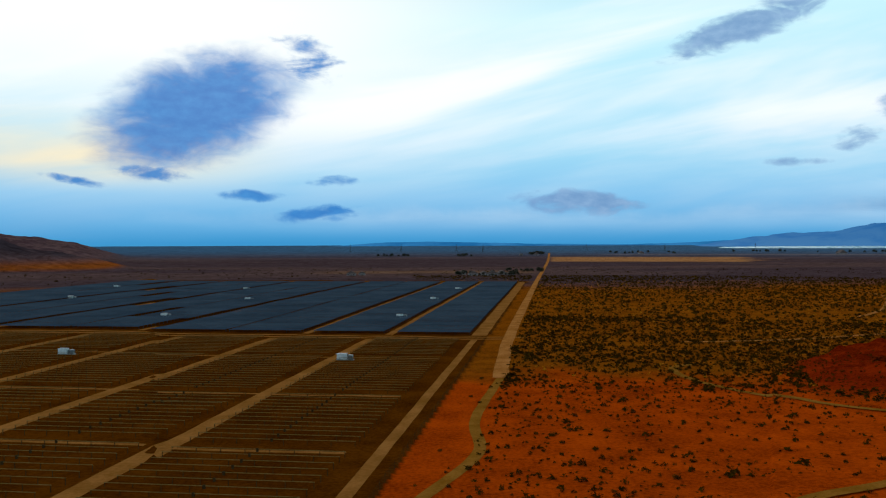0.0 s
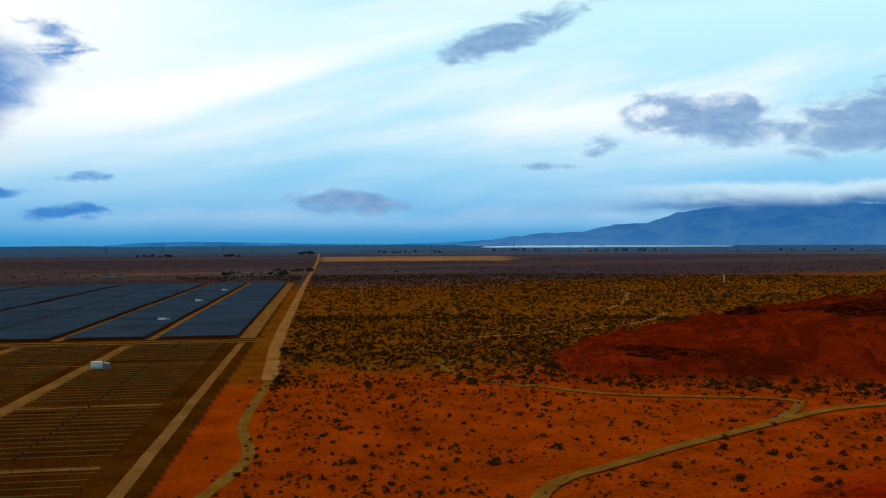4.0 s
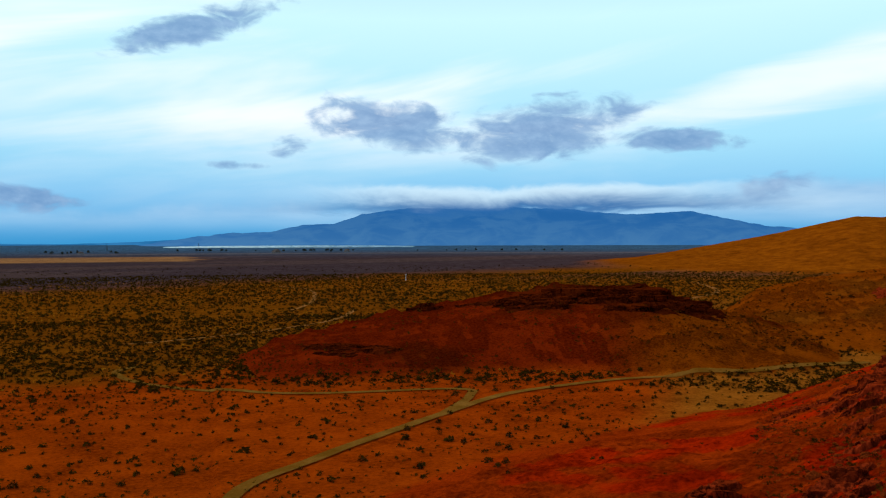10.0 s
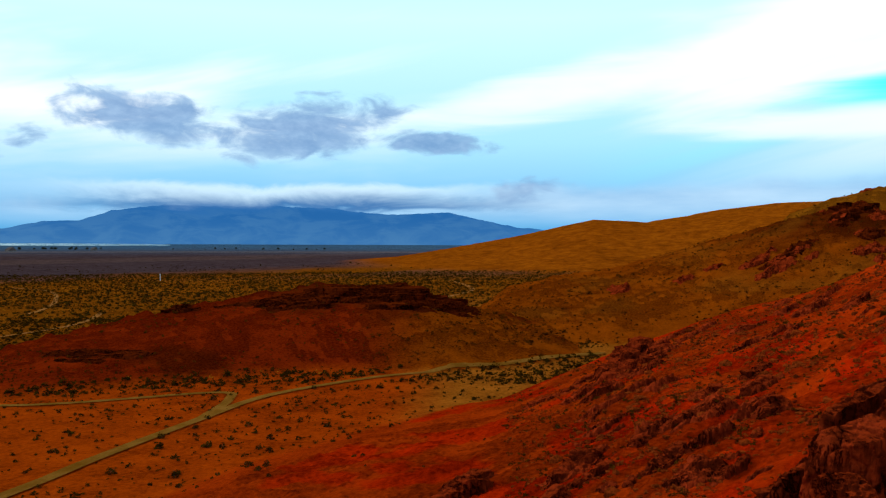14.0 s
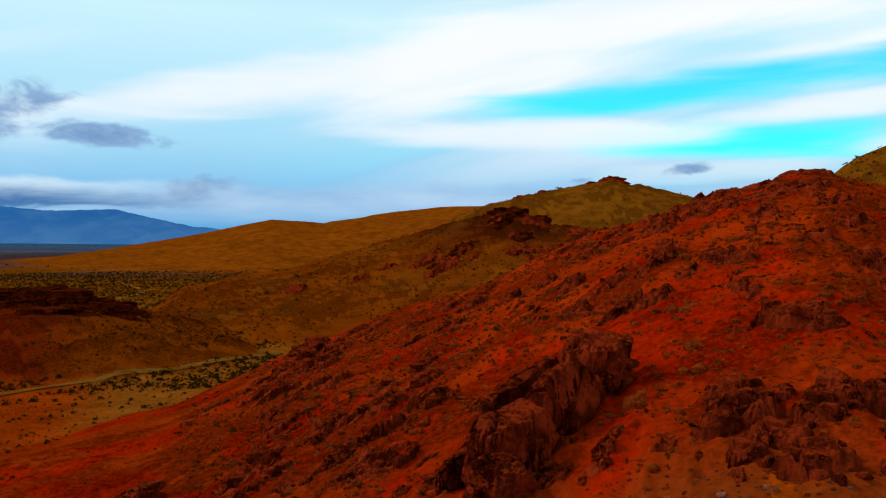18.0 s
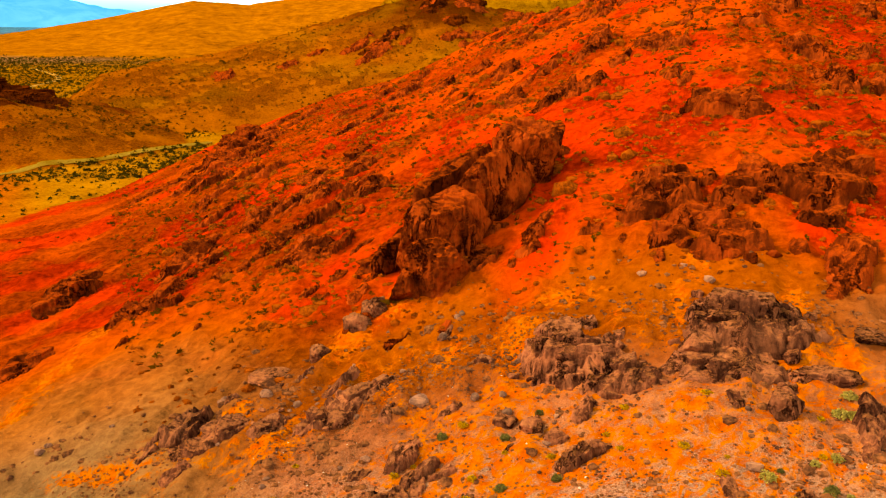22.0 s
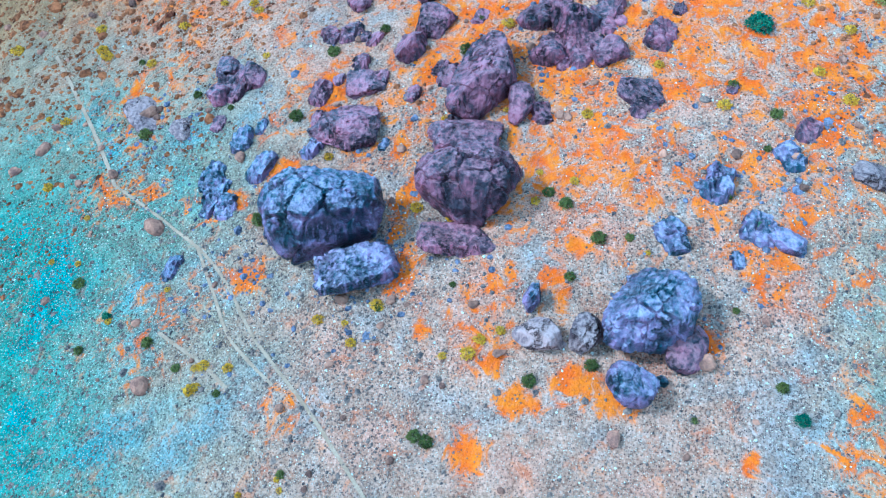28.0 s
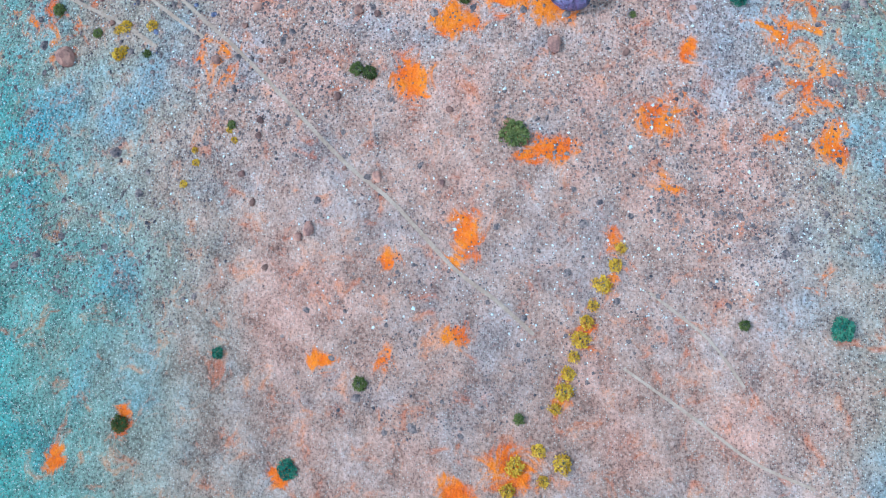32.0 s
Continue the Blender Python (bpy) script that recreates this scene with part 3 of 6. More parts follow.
# ---------------------------------------------------------------- making meshes and things
def mesh_of(name, verts, faces, material, shade=False):
    me = bpy.data.meshes.new(name)
    me.from_pydata([tuple(v) for v in verts], [], [tuple(f) for f in faces])
    me.materials.append(material)
    if shade:
        me.polygons.foreach_set("use_smooth", [True] * len(me.polygons))
    me.update()
    return me


def big_mesh(name, verts, faces, material, shade=False):
    """The same for large arrays of equal faces."""
    verts, faces = np.asarray(verts, np.float32), np.asarray(faces, np.int32)
    me = bpy.data.meshes.new(name)
    me.vertices.add(len(verts))
    me.vertices.foreach_set("co", verts.ravel())
    me.loops.add(faces.size)
    me.loops.foreach_set("vertex_index", faces.ravel())
    me.polygons.add(len(faces))
    me.polygons.foreach_set("loop_start", np.arange(0, faces.size, faces.shape[1], dtype=np.int32))
    me.polygons.foreach_set("use_smooth", np.full(len(faces), shade))
    me.materials.append(material)
    me.update(calc_edges=True)
    me.validate()
    return me


def thing(name, label, category, at=(0, 0, 0), turn=0.0, group=""):
    ob = tagged(new(name), label, category, group)
    ob.matrix_basis = pose(*at, 0, 0, turn)
    return ob


def part(name, data, parent, label="", at=(0, 0, 0), turn=(0, 0, 0)):
    ob = tagged(new(name, data), label)
    ob.parent = parent
    ob.matrix_basis = pose(*at, *turn)
    return ob


@lru_cache(maxsize=None)
def box(w, l, h, material, bevel=0.0):
    """A box on its base, with its edges taken off."""
    bm = bmesh.new()
    bmesh.ops.create_cube(bm, size=1.0)
    bmesh.ops.scale(bm, vec=(w, l, h), verts=bm.verts)
    bmesh.ops.translate(bm, vec=(0, 0, h / 2), verts=bm.verts)
    if bevel:
        bmesh.ops.bevel(bm, geom=bm.edges[:], offset=bevel, segments=1, affect="EDGES")
    me = bpy.data.meshes.new("box")
    bm.to_mesh(me)
    bm.free()
    me.materials.append(material)
    return me


@lru_cache(maxsize=None)
def rod(radius, length, material, sides=6, top=1.0):
    bm = bmesh.new()
    bmesh.ops.create_cone(bm, cap_ends=True, segments=sides, radius1=radius, radius2=radius * top, depth=length)
    bmesh.ops.translate(bm, vec=(0, 0, length / 2), verts=bm.verts)
    me = bpy.data.meshes.new("rod")
    bm.to_mesh(me)
    bm.free()
    me.materials.append(material)
    return me


# ---------------------------------------------------------------- ground
HEAD = radians(7.4)  # the bearing of the long road and of the solar field
FIELD_AT = Vector((22.0, 482.0))


def field_xy(u, v):
    """From the solar field's own axes (u across, v along the road) to the world."""
    return FIELD_AT.x + u * math.cos(HEAD) + v * math.sin(HEAD), FIELD_AT.y - u * math.sin(HEAD) + v * math.cos(HEAD)


def field_uv(x, y):
    x, y = x - FIELD_AT.x, y - FIELD_AT.y
    return x * np.cos(HEAD) - y * np.sin(HEAD), x * np.sin(HEAD) + y * np.cos(HEAD)


FLAT_RED, SLOPE_RED, SCRUB, DARK_PLAIN = (0.3, 0.037, 0.001), (0.31, 0.023, 0.001), (0.175, 0.046, 0.002), (0.056, 0.033, 0.036)
MID_BROWN, MESA_RED, OCHRE, OLIVE, FARM = (0.2, 0.037, 0.001), (0.165, 0.013, 0.001), (0.25, 0.056, 0.002), (0.19, 0.058, 0.003), (0.072, 0.019, 0.001)
GRAVEL, TEAL_EDGE, WEST_ROCK, BROWN_SOIL = (0.25, 0.1, 0.061), (0.066, 0.098, 0.064), (0.09, 0.05, 0.05), (0.2, 0.03, 0.003)
# where rust-coloured sand has gathered: place and half sizes
RUST_BY_BOULDERS = [(37.4, 9.0, 1.7, 0.6), (33.7, 7.3, 2.4, 0.6), (28.6, 7.7, 1.7, 0.5), (24.9, 6.7, 2.3, 0.6), (21.4, 5.8, 1.5, 0.8), (27.1, 13.4, 0.6, 1.4), (32.2, 12.4, 2.1, 1.1), (20.9, 13.1, 1.0, 1.2), (26.0, 20.1, 0.8, 0.8), (33.1, 24.5, 0.9, 0.5),
                    (21.4, -0.3, 0.5, 0.8), (20.3, -0.9, 0.9, 0.4), (16.8, -1.9, 0.9, 1.0), (16.1, -3.2, 0.6, 0.9), (15.8, 0.2, 0.8, 1.0), (13.6, 1.7, 1.0, 0.8), (18.5, 4.5, 0.5, 0.5), (17.3, 1.5, 0.7, 0.7), (32.1, 1.4, 1.1, 0.7), (32.5, -8.1, 0.4, 2.0),
                    (22.4, -8.3, 0.5, 0.7), (28.0, 9.8, 0.3, 0.8)]
RUST_BELOW = [(11.0, -3.3, 0.5, 1.2), (7.7, -0.5, 1.0, 0.6), (7.0, 2.1, 0.5, 0.4), (4.3, -0.5, 0.4, 0.5), (9.8, -7.7, 0.3, 0.4), (12.2, -7.4, 0.3, 0.4), (14.9, -8.2, 0.5, 0.3), (11.6, -13.0, 0.9, 0.7), (11.8, -11.1, 0.3, 0.5), (3.4, 4.4, 0.4, 0.6),
              (-0.1, -2.6, 0.7, 1.1), (-0.9, -0.6, 0.6, 0.8), (0.9, 11.8, 0.7, 0.3), (-0.6, 14.3, 0.5, 0.5), (-0.7, 5.5, 0.5, 0.4), (19.1, -13.6, 0.5, 0.4)]
RUST_ON_SLOPE = [(59.1, 29.9, 1.9, 1.4), (56.4, 32.2, 1.6, 3.2), (52.6, 38.5, 1.4, 4.5), (44.0, 33.3, 1.6, 3.2), (66, 57, 4.5, 1.3), (75, 59.5, 5.0, 1.4), (86, 61, 6.0, 1.5), (78.3, 21.0, 3.8, 2.6), (71.2, 24.6, 4.0, 2.0), (63.6, 7.9, 5.5, 1.5), (56.0, 7.6, 3.0, 2.0),
                 (49.8, 0.9, 2.0, 0.7), (52.5, -4.5, 1.6, 1.8), (58.1, -14.9, 2.8, 1.3), (43.6, 16.1, 1.4, 1.5), (64.5, 13.8, 2.7, 1.3), (49.2, 12.2, 1.5, 1.2), (46.0, 7.4, 1.4, 0.7), (67.4, -4.3, 3.5, 0.7), (65.6, -12.8, 4.2, 0.9)]
RUST_UPHILL = [(71.8, 4.8, 2.1, 3.1), (62.8, -12.4, 3.3, 0.7), (75, -6.0, 5, 1.0)]
RED_GULLIES = [(81.2, 22.5, 7.0, 2.2), (88, 9.0, 15, 3.0), (129, 3.2, 24, 6.0), (92, 32.7, 9, 2.6), (99, 28, 8, 1.8), (108, 37, 14, 3.0), (85, -16.5, 9, 2.0), (132, 47, 16, 3.0), (145, 32, 20, 3.6), (160, -10, 14, 4.0), (170, 50, 22, 4.0), (112, -5, 8, 3.0), (150, 70, 20, 3.0), (190, 15, 14, 5.0)]
RUST = RUST_BY_BOULDERS + RUST_BELOW + RUST_ON_SLOPE + RUST_UPHILL
THIN_RUST = [(14.4, 9.4, 1.3, 1.2), (25.0, 16.0, 1.2, 2.8), (25.7, 22.5, 1.8, 2.2), (20.1, 1.9, 2.6, 2.0), (26.0, -0.9, 4.2, 1.8), (19.4, -6.2, 1.0, 1.1), (23.8, -8.7, 3.1, 1.7), (17.2, -12.0, 2.3, 0.8), (15.5, -11.9, 1.4, 1.8), (12.5, -7.4, 1.1, 1.1),
             (32.2, -8.1, 2.1, 2.5), (13.8, -12.4, 1.8, 1.3), (3.6, 2.2, 0.6, 0.6), (6.6, -12.7, 0.5, 0.7), (5.0, -4.9, 1.2, 0.4), (7.2, -5.8, 1.4, 0.5), (2.7, -4.2, 1.0, 0.5)]


def soils(x, y, z, hill, hills, a, r, bed):
    """Colour of the soil, with far haze painted in, and how gravelly, rusty and rocky it is."""
    wob = fbm(x, y, 60, 4, 71)
    u, v = field_uv(x, y)
    colour = np.empty((len(x), 3))
    colour[:] = FLAT_RED

    def lay(mask, c):
        colour[:] = colour + (np.asarray(c) - colour) * np.clip(mask, 0, 1)[:, None]

    edge = 345 + 50 * wob + 70 * smooth(18, 40, a) + 40 * smooth(0, -10, a)
    lay(smooth(edge - 15, edge + 30, r), SCRUB)
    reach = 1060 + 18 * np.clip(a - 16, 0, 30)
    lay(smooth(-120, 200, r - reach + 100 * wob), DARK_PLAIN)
    lay(smooth(28, 42, a) * smooth(370, 300, r) * 0.85, (0.31, 0.036, 0.001))
    lay(smooth(0.52, 0.6, fbm(x / 5, y, 160, 3, 77) * 0.5 + 0.5) * smooth(1100, 1500, r) * 0.5, (0.1, 0.055, 0.045))
    lay(smooth(2180, 2230, r) * smooth(2700, 2640, r) * smooth(7.0, 7.4, a) * smooth(21, 19, a + 3 * wob), (0.3, 0.13, 0.045))
    lay(smooth(2850, 2950, r) * smooth(3100, 3000, r) * smooth(9, 12, a) * 0.6, (0.2, 0.11, 0.06))
    lay(smooth(1480, 1520, r) * smooth(1640, 1600, r) * smooth(-10, -6, a) * smooth(6.5, 5.5, a) * 0.6, (0.16, 0.08, 0.04))
    # bluish haze over the far plain, painted into the ground colour
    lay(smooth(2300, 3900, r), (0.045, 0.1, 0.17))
    lay((u < 2) * (u > -560) * (v < 735) * (v > -360), FARM)
    which = hills.argmax(0)
    names = [SLOPE_RED, MID_BROWN, MESA_RED, OCHRE, OLIVE, OLIVE, WEST_ROCK, WEST_ROCK]
    for k, c in enumerate(names):
        on = smooth(0.05, 0.5, hill) * (which == k)
        if k == 0:
            lay(on * smooth(20, 40, a + 10 * wob), c)
            lay(on * smooth(78, 60, a + 5 * wob) * smooth(20, 40, a), (0.28, 0.025, 0.001))
            lay(on * smooth(0.08, 0.26, fbm(x, y, 20, 4, 83)) * smooth(20, 50, a), (0.33, 0.013, 0.0003))
        else:
            lay(on, c)
    lay((which == 2) * smooth(45, 53, a + 2 * wob) * smooth(0.05, 0.5, hill), MID_BROWN)
    lay((hill < 0.3) * smooth(48, 54, a + 3 * wob) * smooth(210, 260, r) * smooth(900, 700, r), (0.27, 0.075, 0.006))
    lay((which == 2) * smooth(21, 27, z + 4 * wob) * smooth(36, 42, a) * smooth(54, 50, a), (0.07, 0.008, 0.001))
    lay((which == 2) * smooth(0.1, 0.4, fbm(x, y, 34, 4, 72)) * smooth(0.1, 0.5, hill) * 0.75, (0.1, 0.011, 0.001))
    lay((which == 1) * smooth(44, 66, z + 14 * wob) * smooth(66, 74, a) * smooth(0.1, 0.5, hill), (0.085, 0.013, 0.001))
    lay((which == 7) * smooth(6, 34, z - 12 + 14 * wob), (0.035, 0.025, 0.03))
    lay((which == 7) * (1 - smooth(4, 20, z - 8)) * smooth(0.1, 0.4, hill), (0.2, 0.05, 0.008))
    lay((which == 1) * smooth(0.1, 0.6, fbm(x, y, 40, 4, 88)) * smooth(0.1, 0.5, hill) * 0.4, (0.16, 0.05, 0.004))
    gravel = (1 - smooth(40, 58, r + 5 * wob)) * (0.5 + 0.5 * smooth(7, 19, r))
    lay((1 - smooth(66, 88, r + 8 * wob)) * smooth(0.3, 0.7, hill), BROWN_SOIL)
    lay(1 - smooth(46, 62, r + 5 * wob), (0.29, 0.076, 0.033))
    lay(1 - smooth(36, 52, r + 6 * wob), GRAVEL)
    side = y * math.sin(radians(80)) - x * math.cos(radians(80))
    side = side / np.hypot(r, 30) + 0.12 * fbm(x, y, 9, 4, 91)
    lay(smooth(66, 57, a + 4 * wob) * smooth(20, 30, a) * smooth(104, 84, r) * smooth(44, 56, r) * 0.8, (0.23, 0.058, 0.012))
    # vignette-like teal tint towards both sides of the view, painted into the soil
    teal = np.maximum(smooth(0.14, 0.5, side), smooth(-0.3, -0.62, side))
    lay((0.9 - 0.6 * smooth(34, 54, r)) * (1 - smooth(66, 84, r)) * teal, TEAL_EDGE)
    for gx, gy, sx, sy in RED_GULLIES:
        lay(1.3 * np.exp(-(((x - gx) / sx) ** 2 + ((y - gy) / sy) ** 2)) * (0.7 + 0.9 * fbm(x, y, 5, 4, 86)), (0.36, 0.012, 0.0004))
    rust = np.zeros(len(x))
    for rx, ry, sx, sy in RUST:
        rust = np.maximum(rust, 0.95 * np.exp(-(((x - rx) / sx) ** 2 + ((y - ry) / sy) ** 2)))
    for rx, ry, sx, sy in THIN_RUST:
        rust = np.maximum(rust, 0.6 * np.exp(-(((x - rx) / sx) ** 2 + ((y - ry) / sy) ** 2)))
    rust = np.maximum(rust, (0.34 + 0.06 * smooth(38, 50, r) + 0.5 * fbm(x, y, 6, 2, 95)) * smooth(17, 27, r) * (1 - smooth(60, 76, r)) * (1 - 0.75 * teal))
    rust = np.maximum(rust, 0.14 * (1 - smooth(22, 30, r)))
    ledges = smooth(0.02, 0.3, fbm(0.45 * (0.96 * x - 0.28 * y), 0.28 * x + 0.96 * y, 12, 5, 57)) * smooth(72, 95, r) * smooth(0.4, 0.9, hill) * (which == 0)
    rocky = np.clip(0.45 * ledges + smooth(0.12, 0.5, bed) + 0.25 * smooth(0.3, 0.8, hill) * smooth(60, 140, r), 0, 1) * np.where(which == 7, 0.2, 1.0)
    return colour, np.stack([gravel, rust, rocky], 1)


def build_ground():
    radii = np.concatenate([np.linspace(0.05, 60, 230), np.geomspace(60.4, 340, 210), np.geomspace(343, 4950, 190)])
    angles = np.concatenate([np.arange(-46, 122, 0.26), np.arange(122, 314, 2.4)])
    aa, rr = np.meshgrid(np.radians(angles), radii, indexing="ij")
    x, y = (rr * np.sin(aa)).ravel(), (rr * np.cos(aa)).ravel()
    z, bed = ground(x, y, True)
    _, hill, hills, base, a, r = land(x, y)
    na, nr = len(angles), len(radii)
    i, j = np.meshgrid(np.arange(na), np.arange(nr - 1), indexing="ij")
    i2 = (i + 1) % na
    faces = np.stack([i * nr + j, i * nr + j + 1, i2 * nr + j + 1, i2 * nr + j], -1).reshape(-1, 4)
    faces = faces[:, ::-1]
    ring = np.arange(0, na - 1, 2)
    faces = np.concatenate([faces, np.stack([np.full(len(ring), na * nr), ring * nr, (ring + 1) * nr, (ring + 2) % na * nr], -1)[:, ::-1]])
    x, y, z = np.append(x, 0.0), np.append(y, 0.0), np.append(z, z[0])
    hill, hills, a, r, bed = np.append(hill, hill[0]), np.concatenate([hills, hills[:, :1]], 1), np.append(a, a[0]), np.append(r, 0.0), np.append(bed, 0.0)
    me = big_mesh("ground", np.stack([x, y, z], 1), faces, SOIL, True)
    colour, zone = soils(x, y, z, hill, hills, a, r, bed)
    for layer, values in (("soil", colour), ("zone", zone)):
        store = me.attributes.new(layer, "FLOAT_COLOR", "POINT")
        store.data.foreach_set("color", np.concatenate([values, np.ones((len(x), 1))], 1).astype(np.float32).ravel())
    return tagged(new("ground", me), "red and ochre desert ground rising to rocky hills", "ground", kind="structure")


GROUND = build_ground()


def ribbon(name, points, width, material, label, lift=0.05, step=3.0, wobble=0.12):
    """A dirt road or path draped over the ground along a smooth line."""
    pts = [Vector(p) for p in points]
    line = []
    for k in range(len(pts) - 1):
        p0, p1, p2, p3 = pts[max(k - 1, 0)], pts[k], pts[k + 1], pts[min(k + 2, len(pts) - 1)]
        count = max(2, int((p2 - p1).length / step))
        for s in range(count):
            t = s / count
            line.append(0.5 * (2 * p1 + (p2 - p0) * t + (2 * p0 - 5 * p1 + 4 * p2 - p3) * t * t + (3 * p1 - p0 - 3 * p2 + p3) * t ** 3))
    line.append(pts[-1])
    xy, cols = [], 5
    for k, p in enumerate(line):
        d = (line[min(k + 1, len(line) - 1)] - line[max(k - 1, 0)]).normalized()
        side = Vector((d.y, -d.x))
        for c in range(cols):
            off = (c / (cols - 1) - 0.5) * width
            off *= 1 + wobble * noise.noise(Vector((p.x * 0.35 / width, p.y * 0.35 / width, c)))
            xy.append(p + side * off)
    xy = np.array(xy)
    crown = np.tile([-0.03, 0.0, -0.02, 0.0, -0.03], len(line)) * min(width, 3.0)
    z = ground(xy[:, 0], xy[:, 1]) + lift + crown * 0.5
    faces = [(k * cols + c, (k + 1) * cols + c, (k + 1) * cols + c + 1, k * cols + c + 1) for k in range(len(line) - 1) for c in range(cols - 1)]
    me = big_mesh(name, np.column_stack([xy, z]), np.array(faces)[:, ::-1], material, True)
    return tagged(new(name, me), label, "dirt road", kind="structure")


ribbon("road", [(-5, 184), (9, 224), (10, 268), (23, 346)], 3.4, TRACK, "pale winding dirt track through red desert", 0.14)
ribbon("road", [(23, 346), (30, 420), (41, 518), (95, 930), (153, 1362), (275, 2250), (392, 3168)], 6.5, SANDY, "long straight sandy road towards the horizon", 0.35, 10.0)
ribbon("road", [(40, 100), (67, 169), (101, 192), (157, 217), (200, 232), (255, 228), (304, 205), (337, 198), (372, 196)], 3.8, TRACK, "greenish dirt track curving below the hills", 0.4)
ribbon("road", [(157, 217), (182, 236), (186, 251), (133, 279), (102, 330), (99, 371), (112, 384)], 3.4, TRACK, "narrow dirt track looping round the low mesa", 0.35)
ribbon("path", [(300, 620), (360, 700), (440, 860), (447, 960)], 4.0, SANDY, "faint sandy track through the scrub", 0.3, 8.0)
ribbon("path", [(130, 470), (200, 480), (280, 520), (340, 590)], 4.0, SANDY, "faint sandy track through the scrub", 0.3, 8.0)
ribbon("path", [(560, 470), (640, 500), (760, 560), (900, 700)], 5.0, SANDY, "faint sandy track at the foot of the hills", 0.3, 8.0)
ribbon("path", [(26.3, 22.5), (25.0, 20.1), (22.5, 16.2), (20.7, 14.1), (17.8, 11.6), (14.7, 8.2), (12.6, 6.1), (10.5, 4.0), (9.0, 2.1), (6.7, -0.2), (5.5, -1.9), (4.5, -3.1)], 0.14, FOOT, "narrow trodden footpath over gravel", 0.03, 0.4, 0.3)
ribbon("path", [(36.3, 31.3), (30.5, 26.0), (26.3, 22.5)], 0.2, FOOT, "faint trodden footpath over gravel", 0.03, 0.5, 0.3)
ribbon("path", [(22.5, 16.2), (20.0, 14.4), (17.6, 12.6), (15.6, 10.0)], 0.14, FOOT, "faint trodden footpath over gravel", 0.035, 0.4, 0.3)
ribbon("path", [(17.9, 16.3), (16.6, 13.8), (15.4, 12.0)], 0.16, FOOT, "faint trodden footpath over gravel", 0.03, 0.4, 0.3)
ribbon("path", [(6.1, -7.0), (4.6, -9.0), (3.0, -10.2)], 0.1, FOOT, "faint trodden footpath over gravel", 0.03, 0.4, 0.3)
ribbon("path", [(3.5, -6.2), (1.9, -8.6), (0.6, -10.4), (-0.2, -12.4)], 0.1, FOOT, "faint trodden footpath over gravel", 0.03, 0.4, 0.3)

# ---------------------------------------------------------------- solar field
def lane(name, u0, v0, u1, v1, width, material, label, lift=0.12):
    ribbon(name, [field_xy(u0, v0), field_xy((u0 + u1) / 2, (v0 + v1) / 2), field_xy(u1, v1)], width, material, label, lift, 8.0)


LANES = [-64.0, -121.0, -178.0, -235.0, -292.0, -349.0, -406.0, -463.0]
for u in LANES:
    lane("service_lane", u, -360, u, 0, 6.0, LANE, "sandy service lane between rows of tracker tubes")
for u in (-58.0, -110.0, -215.0, -320.0, -420.0):
    lane("service_lane", u, 24, u, 690, 4.5, LANE, "sandy service lane between dark solar panels")
lane("service_lane", -5.0, -360, -5.0, 2, 3.6, LANE, "wide sandy lane along the solar field fence")
lane("service_lane", -4.0, 24, -4.0, 690, 9.0, LANE, "wide sandy lane along the solar field fence")
lane("service_lane", -560, 5.5, 14, 5.5, 4.0, LANE, "straight sandy lane across the solar field", 0.16)
lane("service_lane", -560, 15.5, 24, 15.5, 4.0, LANE, "straight sandy lane across the solar field", 0.16)
for v in (-78.0, -180.0, -262.0):
    lane("service_lane", -470, v, -14, v, 2.2, LANE, "narrow sandy strip between tracker rows", 0.1)
lane("service_lane", -560, 698, 10, 698, 6.0, LANE, "straight sandy lane behind the solar field", 0.4)

PITCH, TUBE = 5.7, 1.55


def tracker_row(length):
    """A bare torque tube on steel posts, waiting for its panels."""
    row = thing("tracker_row", "bare steel torque tube on posts without panels", "solar tracker", group="bare tracker rows")
    part("torque_tube", box(length, 0.16, 0.16, STEEL, 0.03), row, "pale galvanised square tube", (0, 0, TUBE))
    for k in range(8):
        part("post", box(0.16, 0.12, TUBE, POST), row, "", (-length / 2 + 0.2 + (length - 0.4) * k / 7, 0, 0))
    part("gear_box", box(0.6, 0.5, 0.95, POST, 0.05), row, "dark drive gear at the middle", (0, 0, TUBE - 0.6))
    return row


def put_row(proto, u, v):
    x, y = field_xy(u, v)
    return copy_thing(proto, pose(x, y, ground_at(x, y), 0, 0, -math.degrees(HEAD)))


first_row = tracker_row(47.0)
used = False
far_bars = []
for section in range(len(LANES)):
    right = (LANES[section - 1] if section else -9.0) - 4.0
    left = LANES[section] + 4.0
    for k in range(62):
        v = -4.0 - PITCH * k
        if min(abs(v - w) for w in (-78.0, -180.0, -262.0)) < 2.0:
            continue
        x, y = field_xy((left + right) / 2, v)
        if math.degrees(math.atan2(x, y)) < -42:
            continue
        if section < 2 or (section < 4 and k > 36):
            if not used:
                first_row.matrix_basis = pose(x, y, ground_at(x, y), 0, 0, -math.degrees(HEAD))
                used = True
            else:
                put_row(first_row, (left + right) / 2, v)
        else:
            far_bars.append(((left + right) / 2, v))


